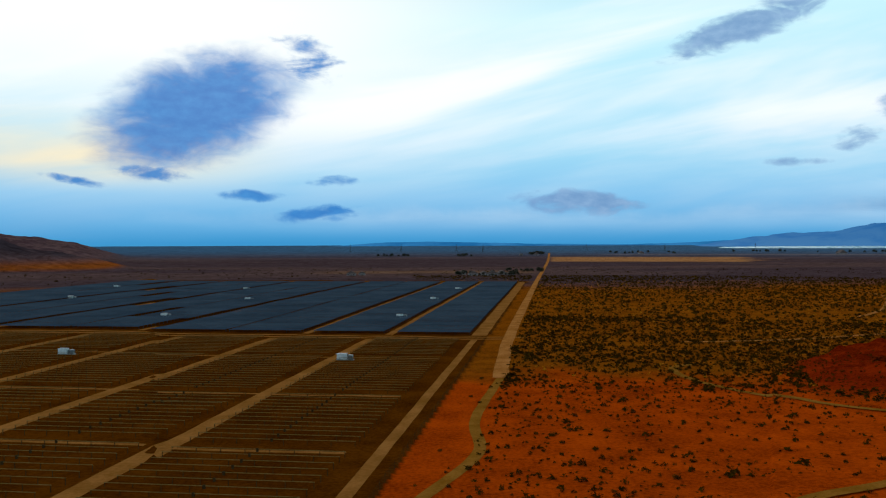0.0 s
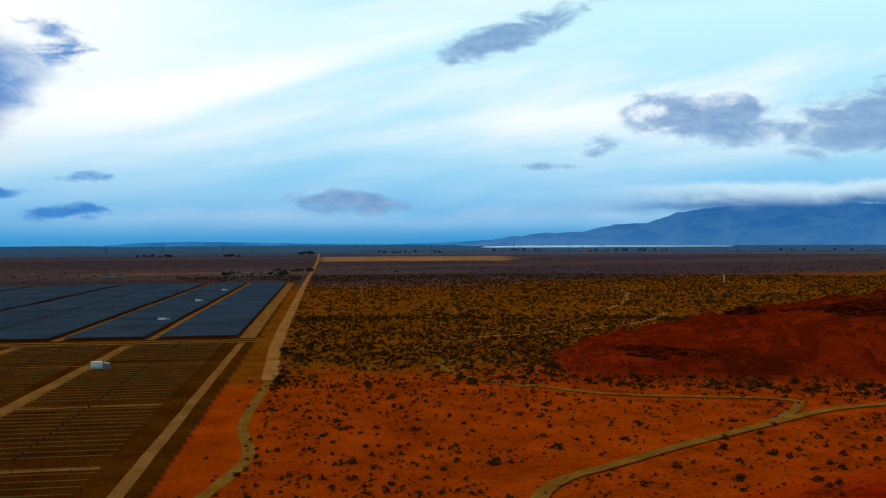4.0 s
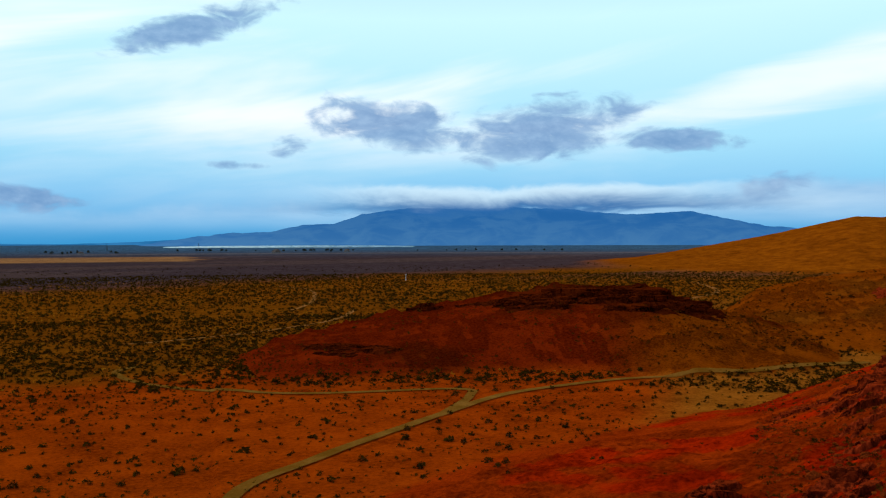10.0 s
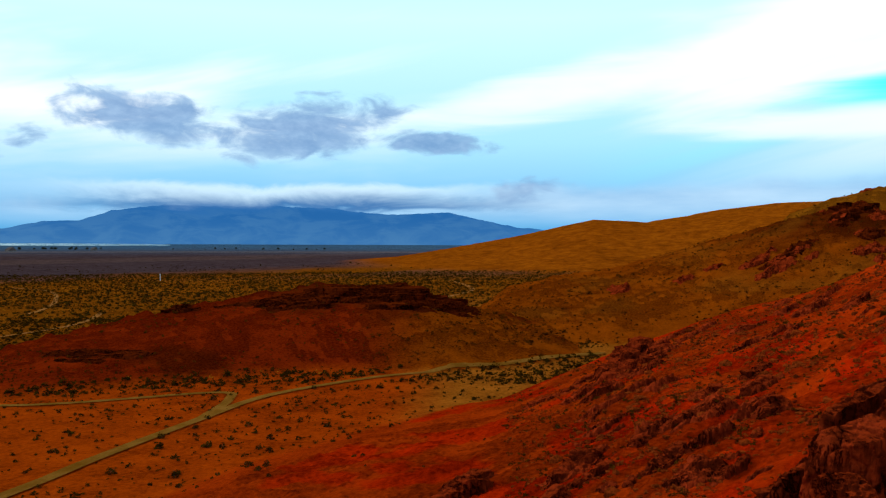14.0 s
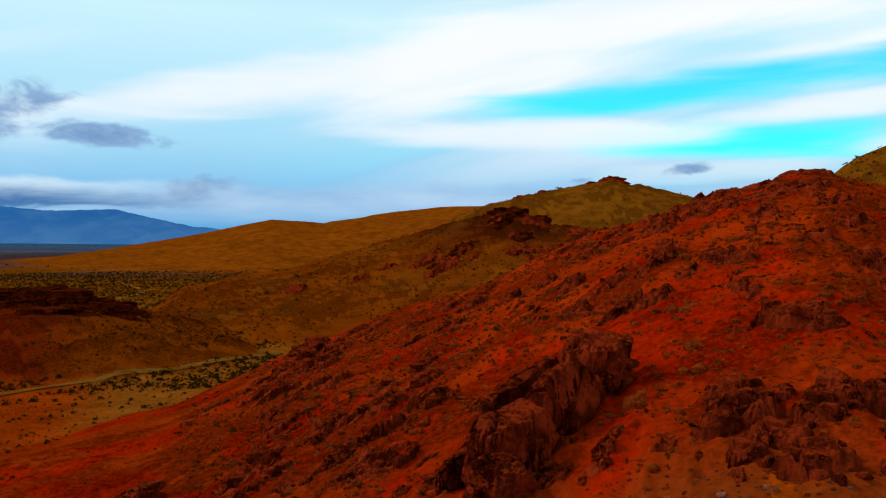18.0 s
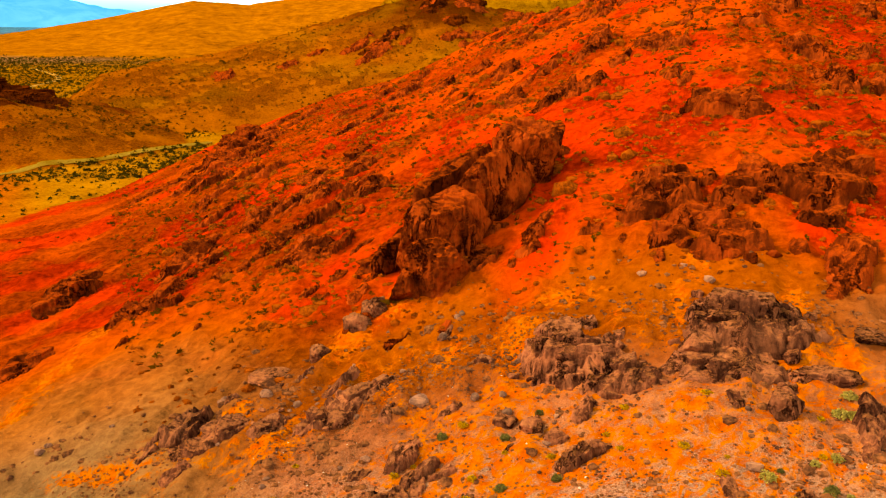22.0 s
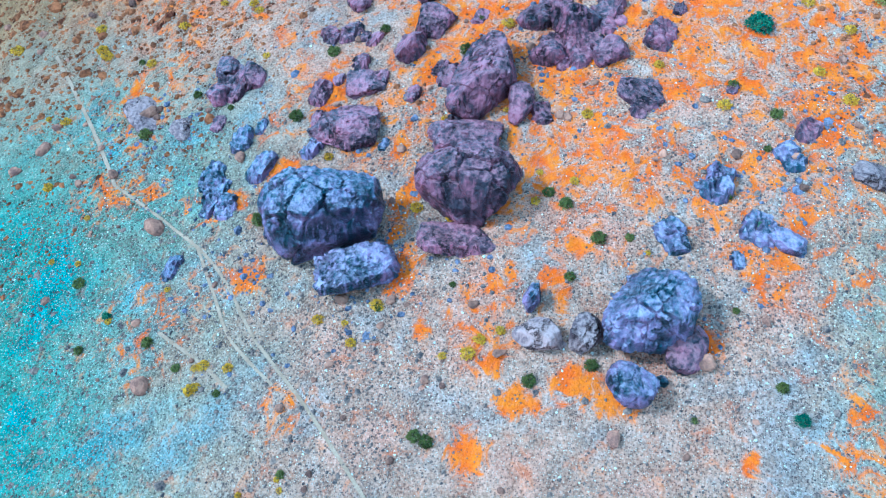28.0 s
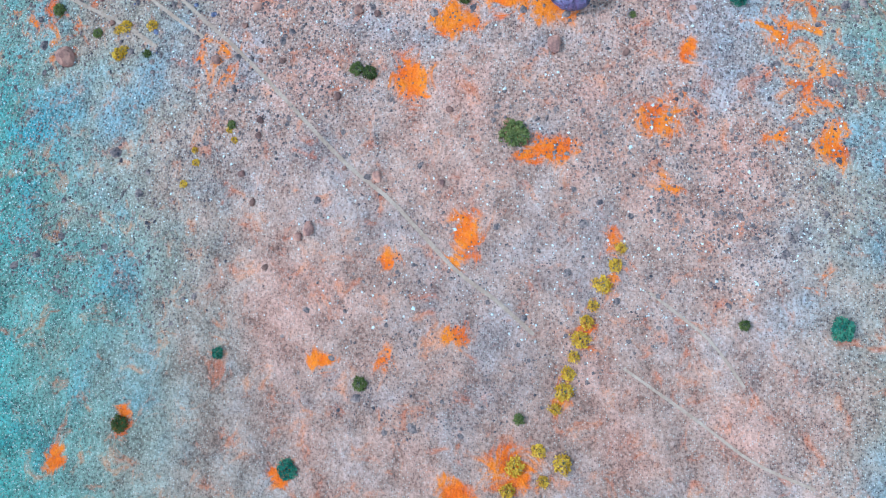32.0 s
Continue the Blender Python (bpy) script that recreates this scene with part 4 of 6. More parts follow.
def bars(name, places, length, width, height, base, material, label, category, posts=0):
    """Many equal bars along the rows, as one object."""
    unit = np.array([(sx * length / 2, sy * width / 2, sz * height) for sz in (0, 1) for sy in (-1, 1) for sx in (-1, 1)])
    quads = np.array([(0, 2, 3, 1), (4, 5, 7, 6), (0, 1, 5, 4), (2, 6, 7, 3), (0, 4, 6, 2), (1, 3, 7, 5)])
    cs, sn = math.cos(-HEAD), math.sin(-HEAD)
    turn = np.array([[cs, -sn, 0], [sn, cs, 0], [0, 0, 1]])
    shapes = [(unit + (0, 0, base))]
    for k in range(posts):
        at = -length / 2 + 0.2 + (length - 0.4) * k / (posts - 1)
        shapes.append(unit * (0.16 / length, 0.16 / width, base / height) + (at, 0, 0))
    spots = np.array([field_xy(u, v) for u, v in places])
    heights = ground(spots[:, 0], spots[:, 1])
    verts, faces, count = [], [], 0
    for u, v in places:
        x, y = field_xy(u, v)
        z = heights[len(verts) // len(shapes)]
        for s in shapes:
            verts.append(s @ turn.T + (x, y, z))
            faces.append(quads + count)
            count += 8
    return tagged(new(name, big_mesh(name, np.concatenate(verts), np.concatenate(faces), material)), label, category, kind="stuff")


bars("tracker_rows", far_bars, 47.0, 0.16, 0.16, TUBE, STEEL, "distant rows of bare torque tubes", "solar tracker")
far_posts = [(u - 23.3 + 46.6 * k / 7, v) for u, v in far_bars for k in range(8)]
bars("tracker_posts", far_posts, 0.16, 0.14, TUBE, 0.0, POST, "dull posts under distant torque tubes", "solar tracker")


def panel_rows():
    """Tilted tables of dark glass behind the cross lane, each row in pieces between the lanes."""
    cuts = [-10.0, -54.0, -62.0, -106.0, -114.0, -160.0, -162.0, -211.0, -219.0, -264.0, -266.0, -316.0, -324.0, -368.0, -370.0, -416.0, -424.0, -480.0, -482.0, -545.0]
    cs, sn = math.cos(-HEAD), math.sin(-HEAD)
    turn = np.array([[cs, -sn, 0], [sn, cs, 0], [0, 0, 1]])
    quads = np.array([(0, 2, 3, 1), (4, 5, 7, 6), (0, 1, 5, 4), (2, 6, 7, 3), (0, 4, 6, 2), (1, 3, 7, 5)])
    for right, left in zip(cuts[::2], cuts[1::2]):
        verts, faces, count = [], [], 0
        for k in range(115):
            v = 30.0 + PITCH * k
            mid, length = (left + right) / 2, right - left
            x, y = field_xy(mid, v)
            z = ground_at(x, y)
            slab = np.array([(sx * length / 2, sy * 2.0, 1.7 + sy * 0.05 + sz * 0.06) for sz in (0, 1) for sy in (-1, 1) for sx in (-1, 1)])
            verts.append(slab @ turn.T + (x, y, z))
            faces.append(quads + count)
            count += 8
            for leg in range(6):
                at = (leg / 5 - 0.5) * (length - 0.6)
                post = np.array([(at + sx * 0.1, sy * 0.1, sz * 1.68) for sz in (0, 1) for sy in (-1, 1) for sx in (-1, 1)])
                verts.append(post @ turn.T + (x, y, z))
                faces.append(quads + count)
                count += 8
        tagged(new("solar_panels", big_mesh("solar_panels", np.concatenate(verts), np.concatenate(faces), PANEL)), "rows of dark blue solar panels on posts", "solar panel", kind="stuff")


panel_rows()


def inverter_station():
    st = thing("inverter_station", "white inverter cabinets with a grey transformer on a skid", "inverter", group="inverter stations")
    part("skid", box(8.2, 2.8, 0.3, GREY_BOX, 0.04), st, "grey steel skid")
    cabinet = part("cabinet", box(4.6, 2.3, 2.6, WHITE_BOX, 0.06), st, "white painted steel cabinet", (-1.7, 0, 0.3))
    for k in range(4):
        part("door", box(1.02, 0.05, 2.2, WHITE_BOX, 0.02), cabinet, "", (-1.66 + 1.1 * k, -1.17, 0.2))
    part("roof_cap", box(4.8, 2.5, 0.12, GREY_BOX, 0.03), cabinet, "", (0, 0, 2.6))
    tank = part("transformer", box(2.3, 2.1, 2.1, GREY_BOX, 0.08), st, "dark grey transformer tank", (2.4, 0, 0.3))
    for k in range(6):
        part("cooling_fin", box(0.08, 0.35, 1.5, GREY_BOX), tank, "", (-0.9 + 0.36 * k, -1.2, 0.3))
    for k in (-1, 1):
        part("leg", box(0.3, 2.6, 0.12, GREY_BOX), st, "", (3.6 * k, 0, -0.1))
    return st


station = inverter_station()
SPOTS = [(-184, 419), (-206, 638), (-30, 625), (-8, 813), (-186, 823), (-360, 833), (-394, 1037), (-229, 1001), (18, 985)]
station.matrix_basis = pose(-46, 403, ground_at(-46, 403) + 0.1, 0, 0, -math.degrees(HEAD))
for x, y in SPOTS:
    copy_thing(station, pose(x, y, ground_at(x, y) + 0.1, 0, 0, -math.degrees(HEAD)))


def fence(u, v0, v1):
    line = thing("fence", "chain-link fence with thin steel posts round the solar field", "fence")
    count = int((v1 - v0) / 6)
    for k in range(count + 1):
        x, y = field_xy(u, v0 + (v1 - v0) * k / count)
        part("post", rod(0.05, 2.2, POST, 5), line, "", (x, y, ground_at(x, y)))
        if k < count:
            x2, y2 = field_xy(u, v0 + (v1 - v0) * (k + 1) / count)
            z1, z2 = ground_at(x, y), ground_at(x2, y2)
            for h in (0.25, 0.7, 1.15, 1.6, 2.05):
                part("wire", box(0.03, math.hypot(x2 - x, y2 - y), 0.03, POST), line, "", ((x + x2) / 2, (y + y2) / 2, (z1 + z2) / 2 + h), (math.degrees(math.atan2(z2 - z1, 6)), 0, -math.degrees(HEAD)))
    return line


fence(1.6, -330.0, 0.0)
fence(2.4, 24.0, 300.0)

# ---------------------------------------------------------------- rocks
def rock_mesh(seed, w, l, h, material, level=4, planes=9, rough=0.09, layers=0.0, square=3.4):
    """A weathered block: a squarish solid cut by random planes, roughened, with cracks between its beds."""
    rnd = random.Random(seed)
    bm = bmesh.new()
    bmesh.ops.create_icosphere(bm, subdivisions=level, radius=1.0)
    cuts = []
    for _ in range(planes):
        d = Vector((rnd.gauss(0, 1), rnd.gauss(0, 1), rnd.gauss(0, 0.8))).normalized()
        cuts.append((d, rnd.uniform(0.66, 0.95)))
    shift = Vector((rnd.uniform(-50, 50), rnd.uniform(-50, 50), rnd.uniform(-50, 50)))
    turn = Euler((rnd.uniform(-0.25, 0.25), rnd.uniform(-0.25, 0.25), rnd.uniform(0, 6))).to_matrix()
    size = Vector((w, l, h)) / max(w, l, h)
    for v in bm.verts:
        d = v.co.normalized()
        reach = (abs(d.x) ** square + abs(d.y) ** square + abs(d.z) ** square) ** (-1 / square)
        for normal, off in cuts:
            c = d.dot(normal)
            if c > 0.05:
                reach = min(reach, off / c)
        p = d * reach
        s = Vector((p.x * size.x, p.y * size.y, p.z * size.z))
        grow = 1 + rough * 0.7 * noise.fractal(s * 1.6 + shift, 0.8, 2.1, 4) + rough * 0.28 * noise.fractal(s * 7.0 + shift, 0.7, 2.0, 3)
        if layers:
            q = turn @ s
            dist, spots = noise.voronoi(Vector((q.x * 1.25, q.y * 1.25, q.z * 0.5)) * layers + shift)
            step = noise.noise(spots[0] * 3.7)
            grow += 0.1 * step - 0.07 * max(0.0, 0.08 - (dist[1] - dist[0])) / 0.08
            dist, spots = noise.voronoi(Vector((q.x * 1.4, q.y * 1.4, q.z * 0.35)) * layers * 2.6 + shift)
            grow += 0.016 * noise.noise(spots[0] * 3.7)
        v.co = (p.x * grow * w / 2, p.y * grow * l / 2, p.z * grow * h / 2)
    me = bpy.data.meshes.new("rock")
    bm.to_mesh(me)
    bm.free()
    me.materials.append(material)
    return me


ROCK_SHAPES = [rock_mesh(200 + k, 1, 1, 1, ROCK, 4, 11 + k % 4, 0.08, 1.3 + 0.25 * k) for k in range(8)]
PURPLE_SHAPES = [rock_mesh(230 + k, 1, 1, 1, PURPLE_ROCK, 4, 11 + k % 4, 0.08, 1.4 + 0.25 * k) for k in range(6)]
RED_SHAPES = [rock_mesh(240 + k, 2.4, 1, 1, RED_ROCK, 4, 9 + k % 4, 0.13, 2.0 + 0.4 * k) for k in range(8)]
MAUVE_SHAPES = [rock_mesh(270 + k, 1, 1, 1.2, MAUVE_ROCK, 4, 8 + k % 4, 0.14, 1.8 + 0.4 * k) for k in range(8)]
BLOCK_SHAPES = {m: [rock_mesh(320 + k, 1.7, 1, 1, m, 4, 7, 0.1, 2.2 + 0.5 * k, 6.0) for k in range(7)] for m in (RED_ROCK, MAUVE_ROCK, DARK_ROCK)}
PALE_SHAPES = [rock_mesh(300 + k, 1, 1, 1, ROCK_PALE, 4, 9 + k % 4, 0.11, 2.0, 2.6) for k in range(3)]


def stand(ob, x, y, h, turn, sink=0.25, tilt=(0, 0)):
    ob.matrix_basis = pose(x, y, ground_at(x, y) + h * (0.5 - sink), tilt[0], tilt[1], turn)
    return ob


def boulder(x, y, w, l, h, turn, seed, label, material=None, level=5, layers=2.6, sink=0.25, rough=0.1, square=2.8, planes=11):
    me = rock_mesh(seed, w, l, h, material or ROCK, level, planes, rough, layers, square)
    return stand(tagged(new("boulder", me), label, "boulder"), x, y, h, turn, sink)


def rock(x, y, w, l, h, turn, kind=0, pale=False, sink=0.4, label="", tilt=(0, 0)):
    """A lesser rock, from one of a few shapes."""
    far = math.hypot(x, y)
    shapes = PALE_SHAPES if pale else ROCK_SHAPES if far < 26 else PURPLE_SHAPES if far < 46 else MAUVE_SHAPES if far < 82 else RED_SHAPES
    if not pale and 46 <= far < 82:
        h = h / 1.2
    elif not pale and far >= 82:
        w = w / 2.4
    ob = tagged(new("rock", shapes[kind % len(shapes)]), label or ("pale weathered rock half sunk in gravel" if pale else "dark weathered rock half sunk in the slope"), "rock")
    ob.matrix_basis = pose(x, y, ground_at(x, y) + h * (0.5 - sink), tilt[0], tilt[1], turn) @ Matrix.Diagonal((w, l, h, 1))
    return ob


def bed_arrays(x, y, w, l, h, turn, lean, seed, origin):
    """A bed of rock breaking out of the ground: steep on one side, split into slabs and blocks by its joints."""
    cell = max(0.0024 * math.hypot(x, y), 0.13)
    nu, nv = min(max(int(1.36 * w / cell), 10), 170), min(max(int(1.36 * l / cell), 10), 110)
    p, q = np.meshgrid(np.linspace(-0.68 * w, 0.68 * w, nu), np.linspace(-0.68 * l, 0.68 * l, nv), indexing="ij")
    p, q = p.ravel(), q.ravel()
    c, s = math.cos(radians(turn)), math.sin(radians(turn))
    gx, gy = x + p * c - q * s, y + p * s + q * c
    pw = p + 0.12 * w * fbm(gx, gy, 0.5 * l + 1.0, 3, seed)
    qw = q + 0.2 * l * fbm(gx, gy, 0.45 * l + 0.6, 4, seed + 3) + 0.1 * l * fbm(gx, gy, 0.12 * l, 2, seed + 4)
    out = (np.abs(2 * pw / w) ** 2.6 + np.abs(2 * qw / l) ** 3.2) ** (1 / 2.9)
    body = smooth(1.0, 0.74, out)
    side = np.clip((1 if lean >= 0 else -1) * 2 * qw / l, -1, 1)
    slab = (qw / l + 0.5) * 3.2 + 0.9 * fbm(gx, gy, w * 0.4, 2, seed + 5)
    block = pw / (0.8 * l + 0.08 * w) + 0.8 * fbm(gx, gy, l * 0.8, 2, seed + 6) + 0.37 * np.floor(slab)
    offs = lattice(np.floor(slab), np.floor(block), seed + 7)
    near_edge = np.minimum(np.abs(slab - np.round(slab)) * l / 3.2, np.abs(block - np.round(block)) * 0.8 * l)
    gap = smooth(0.03 * l + 0.5 * cell, 0.0, near_edge)
    top = 0.66 + 0.34 * side + 0.3 * offs - 0.3 * gap
    top = top + 0.1 * fbm(gx, gy, 0.3 * l, 3, seed + 8, ridged=True) + 0.04 * fbm(gx, gy, 0.07 * l + cell, 2, seed + 9)
    z = ground(gx, gy) + 0.36 * h * body * np.clip(top, 0.08, 1.6) - (0.15 + 0.06 * h) * (1 - smooth(0.0, 0.2, body))
    index = np.arange(nu * nv).reshape(nu, nv)
    faces = np.stack([index[:-1, :-1], index[1:, :-1], index[1:, 1:], index[:-1, 1:]], -1).reshape(-1, 4)
    faces = faces[body[faces].max(1) > 0.002]
    used, back = np.unique(faces, return_inverse=True)
    verts = np.stack([gx - origin[0], gy - origin[1], z - origin[2]], 1)[used]
    return verts, back.reshape(-1, 4)


def bed_mesh(x, y, w, l, h, turn, lean, seed, material, origin):
    return big_mesh("rock_bed", *bed_arrays(x, y, w, l, h, turn, lean, seed, origin), material)


def outcrop(label, blocks, group="outcrops on the slope", material=None):
    """Blocks of jointed rock standing out of the low bed they broke from; blocks: x, y, width, length, height, turn, lean, kind."""
    x0, y0 = blocks[0][0], blocks[0][1]
    z0 = ground_at(x0, y0)
    ob = thing("rock_outcrop", label, "rock outcrop", (x0, y0, z0), 0, group)
    material = material or (RED_ROCK if math.hypot(x0, y0) > 82 else MAUVE_ROCK)
    shapes = BLOCK_SHAPES[material]

    def block(name, x, y, w, l, h, turn, tip, kind, sink):
        q = part(name, shapes[kind % len(shapes)], ob)
        q.matrix_basis = pose(x - x0, y - y0, ground_at(x, y) - z0 + h * (0.5 - sink), tip[0], tip[1], turn) @ Matrix.Diagonal((w / 1.7, l, h, 1))

    for x, y, w, l, h, turn, lean, kind in blocks:
        part("rock_bed", bed_mesh(x, y, w * 1.25, l * 1.4, h * 0.85, turn, lean, 600 + int(7 * x + 3 * y) % 400, material, (x0, y0, z0)), ob)
        scree = random.Random(int(31 * x + 17 * y))
        c, s = math.cos(radians(turn)), math.sin(radians(turn))
        for k, (at, big) in enumerate(((-0.3, 0.8), (0.22, 1.0), (0.05, 0.6))):
            px, py = at * w + scree.gauss(0, 0.04) * w, (0.16 if k == 2 else -0.06) * l + scree.gauss(0, 0.08) * l
            block("rock_block", x + px * c - py * s, y + px * s + py * c, w * big * scree.uniform(0.48, 0.62), l * scree.uniform(0.6, 0.9), h * big * scree.uniform(0.5, 0.66), turn + scree.gauss(0, 9), (scree.gauss(0, 5), scree.gauss(-4, 5)), kind + k, 0.3)
        if math.hypot(x0, y0) < 280:
            for k in range(5):
                a, d = scree.uniform(0, 6.28), scree.uniform(0.5, 0.85)
                b = min(l, h) * scree.uniform(0.08, 0.22)
                px, py = d * w * math.cos(a), d * l * math.sin(a)
                block("fallen_block", x + px * c - py * s, y + px * s + py * c, 1.5 * b, b, 0.9 * b, scree.uniform(0, 180), (scree.uniform(-25, 25), scree.uniform(-25, 25)), k, 0.3)
    return ob


FAR_BEDS = []


def rib(x, y, w, l, h, turn, lean, seed, label, material=None):
    if math.hypot(x, y) > 112:
        FAR_BEDS.append(bed_arrays(x, y, w, l, h, turn, lean, seed, (0, 0, 0)))
        return None
    at = (x, y, ground_at(x, y))
    ob = tagged(new("rock_rib", bed_mesh(x, y, w, l, h, turn, lean, seed, material or RED_ROCK, at)), label, "rock")
    ob.matrix_basis = pose(*at)
    return ob


# the boulders by the footpath
boulder(23.3, 10.1, 5.3, 4.6, 4.6, -66, 1, "large blue-grey boulder with pale top beside the footpath", layers=1.3, level=6, rough=0.08, square=2.5, planes=10)
boulder(25.3, 3.9, 4.8, 3.4, 3.7, -81, 2, "large purple-grey boulder with upright cracks", PURPLE_ROCK, layers=1.7, level=6, rough=0.08, square=2.6, planes=10)
boulder(21.0, 8.0, 3.8, 2.4, 2.2, -60, 21, "blue-grey ledge of rock at a boulder's foot", None, 5, 2.4)
boulder(23.0, 3.8, 3.7, 2.2, 0.8, -81, 3, "flat purple ledge of rock below a boulder", PURPLE_ROCK, 5, 3.0)
boulder(19.7, -4.2, 3.4, 4.2, 2.7, -100, 4, "pale blue-grey boulder on rust-coloured sand", layers=2.2, level=6)
boulder(18.8, -5.7, 1.5, 2.4, 1.0, -104, 22, "low pale rock against a bigger boulder", PURPLE_ROCK, 4, 2.0)
boulder(18.7, -2.0, 1.5, 1.6, 1.3, -96, 5, "rounded pale boulder beside a bigger one", ROCK_PALE, 4, 1.4)
boulder(18.5, -0.3, 2.2, 1.5, 1.3, -91, 6, "rounded pale boulder among smaller rocks", ROCK_PALE, 4, 1.4)
boulder(20.2, 0.3, 0.8, 1.3, 1.1, -89, 7, "upright grey rock on rust-coloured sand", None, 4, 2.0)
boulder(16.8, -3.8, 1.95, 1.8, 1.7, -104, 8, "round dark blue-grey boulder at the slope's foot", None, 5, 1.2, 0.2, 0.05, 2.1, 5)
boulder(17.3, -4.9, 0.55, 0.5, 0.4, -106, 23, "small grey stone against a round boulder", None, 3, 1.2)
boulder(32.2, 4.4, 3.6, 5.4, 2.7, -82, 9, "long purple-grey rib of rock running uphill", PURPLE_ROCK, 6, 2.6)
boulder(28.6, 4.4, 4.0, 2.6, 1.7, -82, 10, "low broken rock below a long rib", PURPLE_ROCK, 5, 2.6)
boulder(30.6, 2.4, 1.4, 2.6, 1.2, -84, 24, "low purple rock beside a long rib", PURPLE_ROCK, 4, 2.4)
boulder(29.4, 10.7, 4.0, 3.0, 1.3, -70, 11, "low flat grey rock among rust-coloured sand", PURPLE_ROCK, 5, 3.0)
for k, (x, y, w, l, h, turn) in enumerate([(33.2, 17.0, 2.0, 1.6, 1.4, 20), (32.2, 18.6, 1.8, 1.6, 1.3, 60), (34.2, 18.9, 2.0, 1.2, 1.0, 5), (33.9, -1.4, 1.7, 1.7, 1.4, 30), (33.8, 1.5, 1.2, 2.0, 1.5, 10),
                                           (36.1, 0.5, 2.0, 3.0, 2.2, 4), (31.3, -3.0, 2.4, 1.6, 0.9, 50), (24.2, -9.5, 1.8, 1.3, 0.7, 80), (32.6, 10.5, 2.4, 2.0, 0.9, 15)]):
    rock(x, y, w, l, h, turn, k)
for k, (x, y, w, l, h, turn) in enumerate([(36.9, 7.8, 2.5, 2.2, 1.6, 70), (39.0, 12.5, 2.0, 1.6, 1.0, 5), (34.6, -3.6, 1.2, 1.2, 0.9, 40), (39.9, 0.4, 1.7, 1.2, 1.0, 60), (40.6, 13.2, 3.0, 2.2, 1.6, 20),
                                           (39.6, 8.2, 2.2, 2.6, 1.8, 33), (42.9, -0.7, 1.7, 1.5, 0.8, 0), (36.4, 2.4, 1.4, 2.2, 1.4, 8), (35.0, 8.6, 1.5, 3.0, 1.6, 75), (37.6, 1.6, 1.6, 1.8, 1.2, 12)]):
    rock(x, y, w, l, h, turn, k + 3)
for x, y, w, l, h, turn in [(31.1, 22.9, 3.2, 2.2, 0.6, 50), (28.0, -13.0, 2.2, 1.6, 0.6, 70), (30.0, 20.0, 1.8, 1.4, 0.5, 10)]:
    rock(x, y, w, l, h, turn, int(x) % 3, True)
for k, (x, y, w, l, h, turn) in enumerate([(76.2, 23.7, 2.8, 2.8, 3.2, 15), (73.0, 24.3, 3.0, 2.4, 2.2, 60), (69.0, 26.5, 2.8, 2.2, 1.9, 35), (51.9, -10.1, 2.3, 2.3, 2.0, 20), (56.0, -13.3, 4.2, 2.0, 1.4, 75),
                                           (61.4, 10.2, 1.8, 1.4, 1.2, 50), (51.7, 5.4, 2.2, 1.6, 1.2, 10), (50.6, 3.6, 1.5, 1.5, 1.1, 35), (52.6, 7.2, 1.6, 1.3, 1.1, 80), (65.8, 29.9, 3.8, 4.4, 0.8, 30), (61.4, -17.1, 3.6, 3.0, 0.8, 10)]):
    rock(x, y, w, l, h, turn, k + 5)

rnd = random.Random(58)
for k in range(64):
    x, y = rnd.choice(((33.0, 17.5), (30.5, 11.5), (32.5, 6.5), (34.5, 0.5), (36.0, 0.0), (32.5, -4.0), (37.0, 6.0), (29.0, 14.5), (35.5, 12.0), (26.0, -9.0), (24.0, 17.0)))
    x, y, s = x + rnd.gauss(0, 1.6), y + rnd.gauss(0, 1.5), rnd.uniform(0.5, 1.25)
    rib(x, y, 1.7 * s, 1.2 * s, 1.0 * s, rnd.uniform(-20, 30), rnd.choice((-1, 1)), 1500 + k, "blue-grey broken rock half sunk in the slope", ROCK if x < 30 else PURPLE_ROCK)

# outcrops of tilted beds
outcrop("craggy brown outcrop of broken upright rock", [(60.3, 4.2, 5.6, 5.0, 5.4, 20, 8, 0), (57.4, 0.6, 3.0, 3.4, 3.6, 60, -6, 1), (59.0, 2.2, 2.4, 4.2, 4.6, 10, 12, 2), (57.0, 3.2, 2.0, 2.0, 2.6, 40, 0, 3), (56.4, -1.4, 2.6, 2.2, 2.6, 75, 5, 4)])
outcrop("blocky grey outcrop with a flat shelf", [(61.4, -9.3, 4.6, 6.0, 5.0, 8, 10, 5), (58.0, -6.1, 4.6, 4.0, 3.2, 35, -4, 6), (56.8, -8.4, 4.0, 3.0, 2.0, 60, 0, 7), (63.6, -7.4, 5.0, 3.4, 3.6, 15, 8, 1)])
outcrop("dark low outcrop lying along the slope", [(55.4, 30.1, 5.4, 2.6, 2.6, -30, 6, 2), (56.2, 26.0, 2.8, 1.8, 1.8, -20, 0, 3), (54.0, 31.6, 2.4, 2.0, 1.6, -50, 0, 4)])
outcrop("slanting brown outcrop among rust-coloured sand", [(57.9, 20.2, 5.4, 2.0, 2.4, -14, 10, 6), (55.3, 22.1, 2.2, 2.2, 2.2, -20, 6, 7), (60.2, 18.6, 2.6, 1.6, 1.6, -35, 0, 0)])
slab = thing("rock_outcrop", "great tilted slab of dark red rock split by upright cracks", "rock outcrop", (96, 16, ground_at(96, 16)), 0, "outcrops on the slope")
